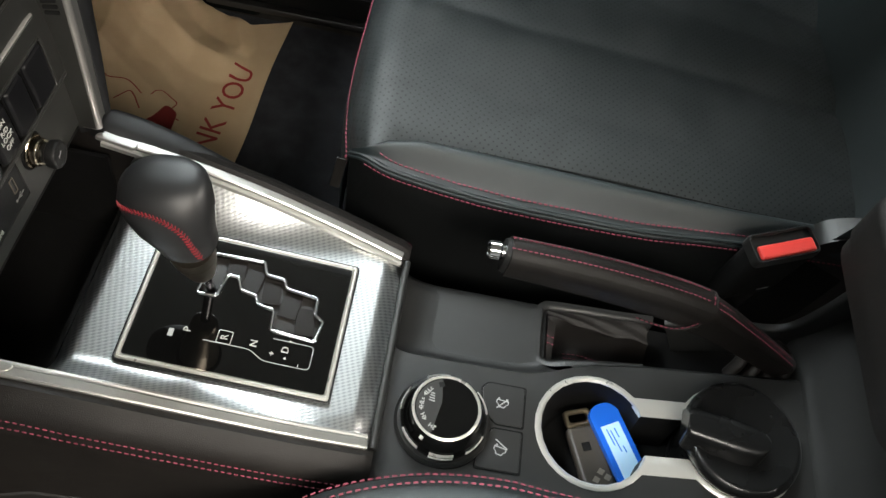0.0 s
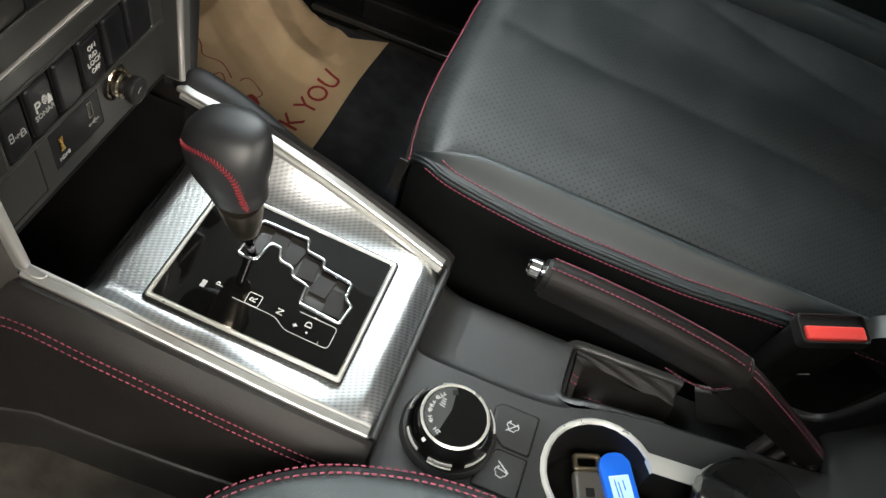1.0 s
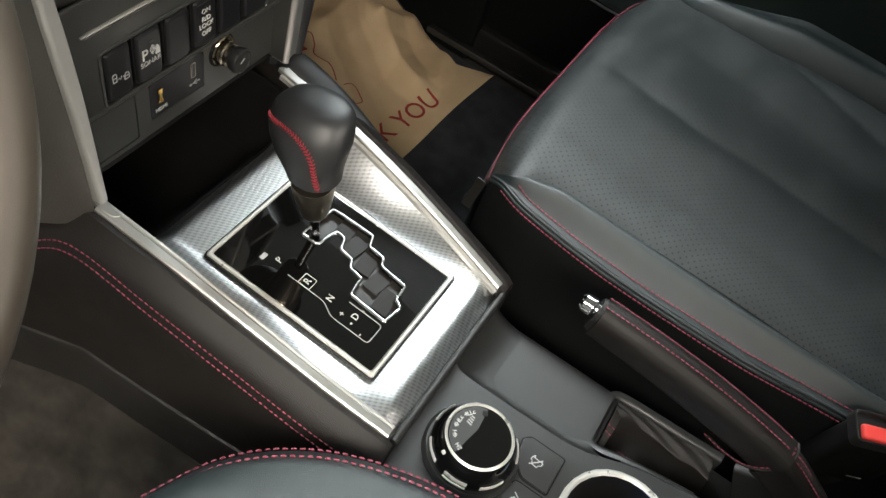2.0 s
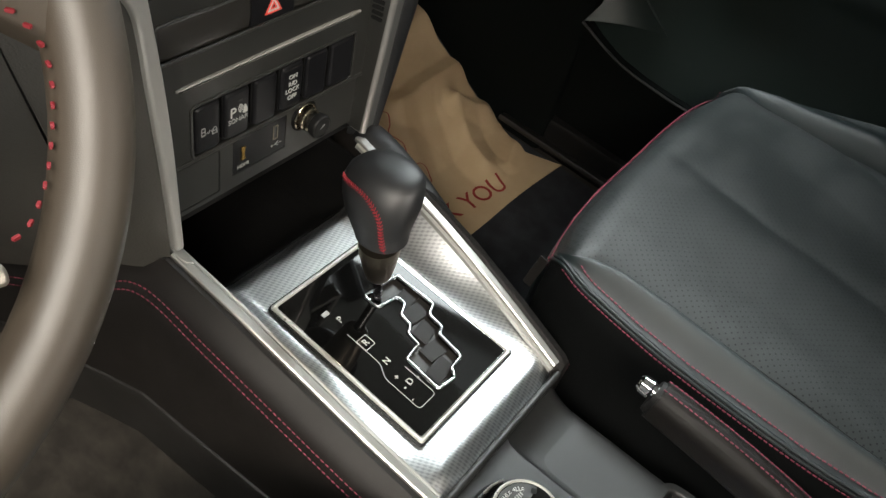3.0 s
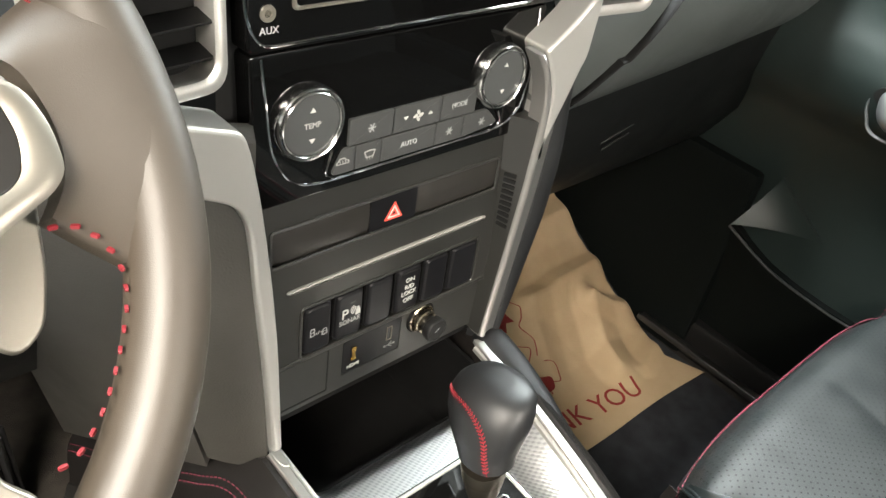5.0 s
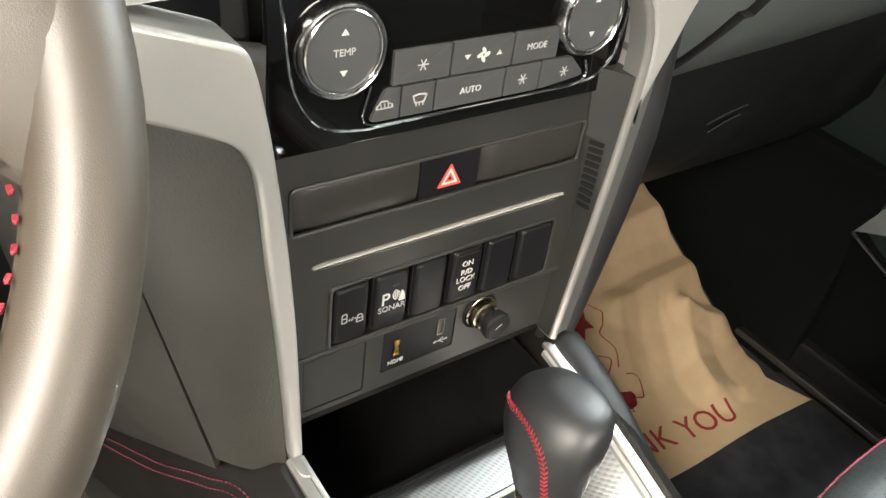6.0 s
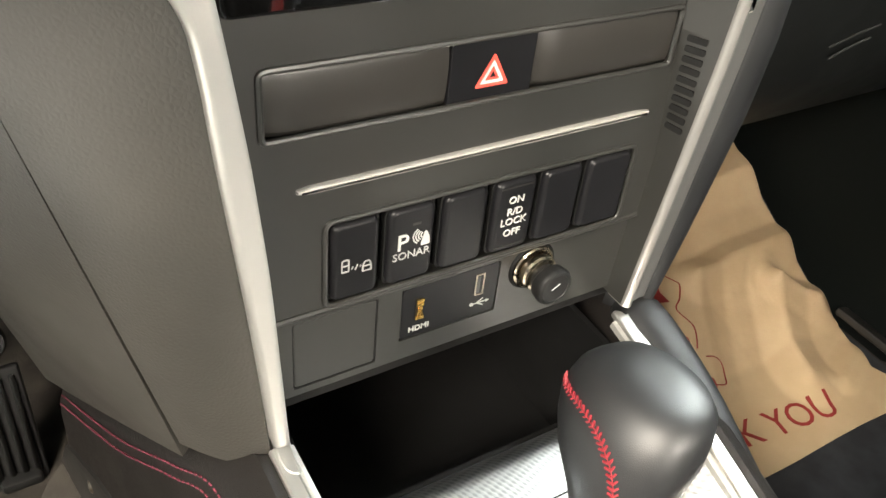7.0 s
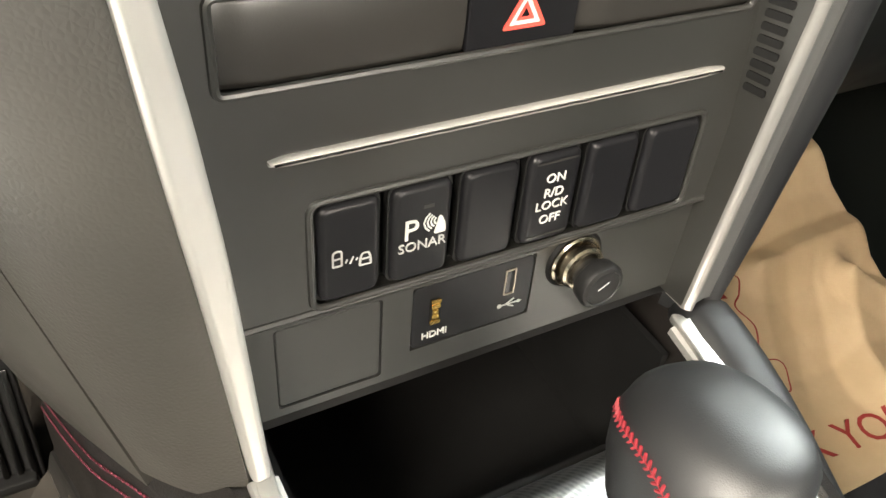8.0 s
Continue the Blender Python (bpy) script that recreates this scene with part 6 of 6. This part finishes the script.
for sx in (-1, 1):
    def at(pts, sx=sx):
        return [(sx * x, y) for x, y in pts]
    def web(u, v, sx=sx):
        a = radians(20 - 38 * v)
        inn = smooth([(0.140, 0.042, 0), (0.152, 0.030, 0), (0.1575, 0.010, 0), (0.1565, -0.008, 0), (0.149, -0.0225, 0)], 6)
        p = inn[min(int(v * 24), 24)]
        q = Vector((WR * math.cos(a), WR * math.sin(a), 0))
        end = max(0.0, 1 - v / 0.25) ** 2 + max(0.0, (v - 0.45) / 0.55) ** 2
        w = p.lerp(q, u)
        return WC @ Vector((sx * w.x, w.y, 0.0125 + 0.0050 * u * u * (3 - 2 * u) - 0.014 * min(1, end)))
    part("spoke_root", surface(web, 16, 24, WC.to_3x3() @ Vector((0, 0, -0.018))), M_RIM, wheel, "leather-wrapped spoke root", 80)
    C_OUT = at([(0.060, 0.040), (0.121, 0.034), (0.138, 0.0315), (0.150, 0.025), (0.1555, 0.010), (0.1555, -0.006), (0.150, -0.012), (0.121, -0.026), (0.097, -0.037), (0.060, -0.050)])
    C_IN = at([(0.060, 0.036), (0.120, 0.030), (0.135, 0.0275), (0.1415, 0.022), (0.1445, 0.008), (0.1415, -0.004), (0.137, -0.008), (0.118, -0.0145), (0.096, -0.0225), (0.060, -0.036)])
    part("spoke_frame", ring_prism(rounded(C_OUT, [0, 0.02, 0.012, 0.012, 0.012, 0.012, 0.012, 0.02, 0.02, 0], 4), rounded(C_IN, [0, 0.02, 0.012, 0.012, 0.012, 0.012, 0.012, 0.02, 0.02, 0], 4), 0.010, WC @ pose(0, 0, 0.018), 0.3), M_SATIN, wheel, "satin silver spoke frame")
    pad_ = part("switch_pad", prism(rounded([p for p in C_IN], 0.003, 3), 0.012, WC @ pose(0, 0, 0.0165), 0.001), M_SMOKE, wheel, "dark grey switch pad")
    part("rocker", prism(rounded(at([(0.080, 0.024), (0.122, 0.0185), (0.129, 0.012), (0.127, 0.004), (0.118, -0.001), (0.080, -0.010)]), 0.005, 4), 0.008, WC @ pose(0, 0, 0.021), 0.002, 3), M_CHROME, pad_, "chrome-edged rocker switch")
    part("rocker_inlay", prism(rounded(at([(0.082, 0.018), (0.114, 0.0145), (0.120, 0.008), (0.112, 0.003), (0.082, -0.004)]), 0.004, 4), 0.004, WC @ pose(0, 0, 0.0225), 0.001), M_GLOSS, pad_)
    part("groove", rbox((0.0012, 0.014, 0.0006), WC @ pose(sx * 0.116, -0.008, 0.0168, 0, 0, sx * -12), 0), M_TRAY, pad_)
    L_OUT = at([(0.050, -0.045), (0.097, -0.036), (0.1165, -0.029), (0.1095, -0.045), (0.1055, -0.062), (0.1025, -0.082), (0.1035, -0.099), (0.114, -0.1115), (0.1125, -0.120), (0.090, -0.112), (0.050, -0.098)])
    low_ = part("lower_spoke", prism(rounded(L_OUT, [0, 0.004, 0.003, 0.006, 0.006, 0.006, 0.006, 0.004, 0.004, 0.004, 0], 4), 0.006, WC @ pose(0, 0, 0.015), 0.002, 3), M_SATIN, wheel, "satin silver lower spoke with two keys")
    for pts in ([(0.066, -0.050), (0.1035, -0.0545), (0.1005, -0.0745), (0.066, -0.068)], [(0.064, -0.072), (0.0995, -0.0785), (0.0995, -0.0965), (0.066, -0.087)]):
        part("key", prism(rounded(at(pts), 0.003, 3), 0.004, WC @ pose(0, 0, 0.0168), 0.0012), M_SATIN, low_, "flat silver key")
        c_ = (sx * sum(p[0] for p in pts) / 4, sum(p[1] for p in pts) / 4)
        part("symbol_bar", rbox((0.008, 0.0012, 0.0003), WC @ pose(c_[0] + sx * 0.006, c_[1], 0.0170), 0), M_GREYPRINT, low_)
    part("shift_paddle", prism(rounded(at([(0.110, 0.078), (0.146, 0.072), (0.158, 0.050), (0.156, 0.0), (0.151, -0.030), (0.149, -0.042), (0.1415, -0.063), (0.129, -0.070), (0.121, -0.063), (0.1205, -0.045), (0.110, -0.030)]), [0.01, 0.012, 0.01, 0, 0, 0.006, 0.008, 0.006, 0.005, 0.004, 0.01], 4), 0.006, WC @ pose(0, 0, -0.028), 0.002, 3), M_SATIN, wheel, "satin silver shift paddle")
part("word", lettering("RES\nSET", 0.0032, WC @ pose(0.1335, 0.0205, 0.0168), 0.0002), M_GREYPRINT, wheel)
part("hub", rbox((0.14, 0.12, 0.05), WC @ pose(0, -0.005, 0.010), 0.02, 4), M_SMOKE, wheel, "dark padded hub")
part("column_shroud", loft([[WC @ Vector((x * s, y * s - 0.02, d)) for x, y in oval(0.085, 0.085, 20)] for s, d in ((0.7, -0.035), (0.95, -0.05), (1.0, -0.09), (1.1, -0.26))]), M_SMOKE, wheel, "dark grey column shroud")

# ---- passenger door ----
door = thing("passenger_door", "closed black passenger door with silver handle surround", "car door")
DP = [(p.x, p.z) for p in smooth([(0.735, 0, 0.96), (0.712, 0, 0.95), (0.698, 0, 0.90), (0.690, 0, 0.80), (0.682, 0, 0.72), (0.664, 0, 0.675), (0.657, 0, 0.64), (0.664, 0, 0.60), (0.690, 0, 0.56), (0.706, 0, 0.50), (0.710, 0, 0.42), (0.706, 0, 0.30), (0.700, 0, 0.22)], 4)] + [(0.72, 0.20), (0.78, 0.20), (0.78, 0.96)]
part("door_card", loft([[(x, y, z) for x, z in DP] for y in (-0.62, -0.3, 0.0, 0.3, 0.6, 0.92)]), M_DOOR, door, "black moulded door card", 50)
plain_box("passenger_sill", (0.68, -0.62, FLOOR), (0.78, 0.92, 0.20), M_DARK, 0.01, "black plastic door sill", "sill")
part("sill_strip", rbox((0.022, 0.5, 0.010), pose(0.652, 0.00, 0.172, 0, 18), 0.003), M_SMOKE, door, "worn grey sill strip")
plain_box("kick_panel", (0.672, 0.175, FLOOR), (0.70, 0.90, 0.47), M_FOOTWELL_SHADE, 0.012, "side panel of the footwell, near-black for its shade", "wall")


def bulge(u, v):
    y = 0.182 - 0.45 * u
    edge = float(np.interp(-y, (-0.182, -0.15, -0.103, -0.06, -0.021, 0.025, 0.27), (0.392, 0.379, 0.366, 0.360, 0.358, 0.358, 0.362)))
    return (0.705 - 0.046 * min(1, 0.55 + 3.2 * u) ** 0.5 * (0.25 + 0.75 * v), y, 0.20 + (edge - 0.20) * v)


part("pocket", surface(bulge, 30, 10, (0.012, 0, 0)), M_FOOTWELL_SHADE, door, "moulded door pocket, near-black for its shade", 70)


def tip_leaf(u, v):
    """The crease that runs up the door from the front end of the pocket's edge."""
    a = Vector((0.0, -0.024, 0.078)).lerp(Vector((0.004, -0.110, 0.020)), v)
    p = Vector((0.6590, 0.1815, 0.3915)) + a * u
    p.x += 0.046 * math.sin(0.5 * math.pi * u) ** 0.8
    return p + Vector((-0.004 * math.sin(math.pi * v) * u, 0, 0))


part("pocket_crease", surface(tip_leaf, 24, 14, (0.006, 0, 0)), M_DOOR, door, "smooth crease above the pocket", 80)


part("pocket_edge", sweep(smooth([(0.659, 0.182, 0.390), (0.657, 0.103, 0.364), (0.655, 0.021, 0.357), (0.655, -0.025, 0.357), (0.655, -0.14, 0.360)], 6), oval(0.0022, 0.0018, 8)), M_PANEL, door, "thin lighter pocket edge")
part("handle", sweep(smooth([(0.668, 0.078, 0.648), (0.655, 0.074, 0.640), (0.648, 0.062, 0.622), (0.648, 0.030, 0.619), (0.646, -0.06, 0.634), (0.646, -0.25, 0.655)], 8), oval(0.0095, 0.0110, 16)), M_GRAB, door, "satin silver grab handle", 70)
part("handle_edge", sweep(smooth([(0.660, 0.094, 0.640), (0.658, 0.088, 0.612), (0.656, 0.058, 0.594), (0.655, -0.072, 0.612), (0.655, -0.25, 0.635)], 8), oval(0.0026, 0.002, 8)), M_GRAB, door, "thin silver line under the handle")
part("switch_trim", sweep(smooth([(0.668, 0.118, 0.742), (0.667, 0.113, 0.728), (0.667, 0.100, 0.7245), (0.668, 0.043, 0.731), (0.668, -0.20, 0.757)], 6), oval(0.0028, 0.0035, 8)), M_GRAB, door, "silver trim round the window switches")
part("handle_backing", prism(rounded([(0.092, 0.640), (0.086, 0.652), (-0.25, 0.695), (-0.25, 0.640), (0.05, 0.606)], [0.01, 0.008, 0, 0, 0.02], 4), 0.004, frame_of((0.6540, 0, 0), (0, 1, 0), (0, 0, 1)) @ pose(0, 0, 0)), M_SMOKE, door, "dull grey plate behind the handle")

# ---- footwell: mat and paper bag ----
def toe(u, v):
    y = 0.26 + 0.64 * v
    return (0.165 + 0.52 * u, y, FLOOR + 0.004 + 0.55 * max(0, y - 0.26))


structure("toe_board", surface(toe, 4, 8, (0, 0.01, -0.02)), M_MAT, "black carpeted toe board", "floor")
mat = thing("floor_mat", "black carpet mat in the passenger footwell", "floor mat")
part("mat", rbox((0.50, 0.62, 0.006), pose(0.42, 0.12, FLOOR + 0.004), 0.003), M_MAT, mat)
bag = thing("paper_bag", "crumpled kraft paper floor sheet with red printed words", "paper sheet")


RIGHT = [(0.118, 0.660), (0.125, 0.656), (0.180, 0.633), (0.244, 0.652), (0.290, 0.638), (0.352, 0.642), (0.440, 0.640), (0.60, 0.64)]


def floor_z(y):
    return FLOOR + 0.012 + (0.55 * (y - 0.24) if y > 0.24 else 0.0)


def ridge(x, y, ax, ay, bx, by, h, w):
    """A crease of the paper from a to b."""
    ab = Vector((bx - ax, by - ay))
    ap = Vector((x - ax, y - ay))
    t = max(0.0, min(1.0, ap.dot(ab) / ab.length_squared))
    d = (ap - ab * t).length
    return h * max(0.0, 1 - d / (2.2 * w))


def paper_z(x, y):
    z = floor_z(y) + 0.006 + 0.004 * noise.noise(Vector((x * 6, y * 6, 1.3))) + 0.002 * abs(noise.noise(Vector((x * 11, y * 11, 4.3))))
    for c in ((0.47, 0.335, 0.63, 0.345, 0.019, 0.012), (0.54, 0.20, 0.575, 0.30, 0.018, 0.018), (0.575, 0.30, 0.63, 0.27, 0.016, 0.012), (0.47, 0.42, 0.63, 0.43, 0.016, 0.014), (0.43, 0.24, 0.47, 0.335, 0.009, 0.016), (0.58, 0.18, 0.63, 0.20, 0.008, 0.010)):
        z += ridge(x, y, *c)
    far = max(0.0, min(1.0, (y - 0.215) / 0.06)) * max(0.0, min(1.0, (x - 0.20) / 0.05))
    w = 0.5 * noise.noise(Vector((x * 5, y * 5, 8.1)))
    for a, k, h in ((6.3, 4.1, 0.012), (-4.7, 6.9, 0.010), (11.0, -3.0, 0.003)):
        z += far * h * abs((a * x + k * y + w) % 1.0 - 0.5)
    return z


def sheet(u, v):
    y = 0.120 + 0.48 * v
    for a, c in zip(RIGHT, RIGHT[1:]):
        if y <= c[0] or c is RIGHT[-1]:
            xr = a[1] + (c[1] - a[1]) * (y - a[0]) / (c[0] - a[0])
            break
    x = 0.16 + (xr - 0.16) * u
    y += (0.020 * (1 - u) ** 0.8 + 0.006 * math.sin(9 * u) * (1 - u)) * (1 - v)
    return (x, y, paper_z(x, y))


part("sheet", surface(sheet, 130, 120, (0, 0, -0.0008)), M_PAPER, bag, "crumpled brown kraft paper", 180)


def printed(b):
    """Lay a flat print onto the creased paper."""
    for v in b.verts:
        v.co.z = paper_z(v.co.x, v.co.y) + 0.0012 + (0.0006 if v.co.z > 0.0001 else 0.0)
    return b


words = lettering("THANK YOU", 0.044, pose(0.412, 0.176, 0, 0, 0, -7), 0.0004)
bmesh.ops.subdivide_edges(words, edges=[e for e in words.edges if e.calc_length() > 0.006], cuts=2)
part("print", printed(words), M_INK, bag, "red printed words", 180)
part("print", printed(prism(rounded([(0.392, 0.330), (0.402, 0.318), (0.410, 0.330), (0.424, 0.326), (0.418, 0.340), (0.424, 0.352), (0.406, 0.346), (0.396, 0.352)], 0.002), 0.0004)), M_INK, bag, "red printed drawing")
part("print", printed(prism(rounded([(0.372, 0.246), (0.392, 0.228), (0.424, 0.226), (0.430, 0.242), (0.408, 0.252), (0.392, 0.262)], 0.006), 0.0004)), M_INK, bag, "red printed drawing")
for pts in ([(0.436, 0.356), (0.446, 0.340), (0.438, 0.326), (0.426, 0.316), (0.432, 0.292), (0.424, 0.272)], [(0.430, 0.262), (0.447, 0.252), (0.440, 0.232), (0.420, 0.236), (0.414, 0.222)], [(0.40, 0.30), (0.42, 0.285), (0.405, 0.27)]):
    line = [Vector((p.x, p.y, paper_z(p.x, p.y) + 0.0012)) for p in smooth([(x, y, 0) for x, y in pts], 8)]
    part("print", sweep(line, oval(0.0009, 0.0004, 6)), M_INK, bag, "red printed line")

# ---- driver footwell: accelerator pedal ----
pedal = thing("accelerator_pedal", "ribbed steel and black rubber accelerator pedal in the footwell", "pedal")
PM = frame_of((-0.237, 0.47, 0.176), (1, 0, 0), (0, 0.42, 0.9))
part("plate", rbox((0.046, 0.120, 0.008), PM, 0.003, 3), M_DARK, pedal)
for k in range(4):
    part("rib", rbox((0.0055, 0.104, 0.004), PM @ pose(-0.0155 + 0.0103 * k, 0, 0.005), 0.0015), M_ROD, pedal, "worn steel rib")
part("arm", rbox((0.014, 0.20, 0.010), PM @ pose(0, 0.14, -0.012), 0.003), M_DARK, pedal)
part("pivot", lathe([(0.0, 0.006), (0.014, 0.006), (0.016, 0.003), (0.016, -0.006), (0.0, -0.006)], PM @ pose(0.004, 0.085, 0.004), 20), M_ROD, pedal, "dark steel pivot disc")
part("hinge", rbox((0.034, 0.03, 0.012), pose(-0.237, 0.452, FLOOR + 0.005), 0.004), M_DARK, pedal)
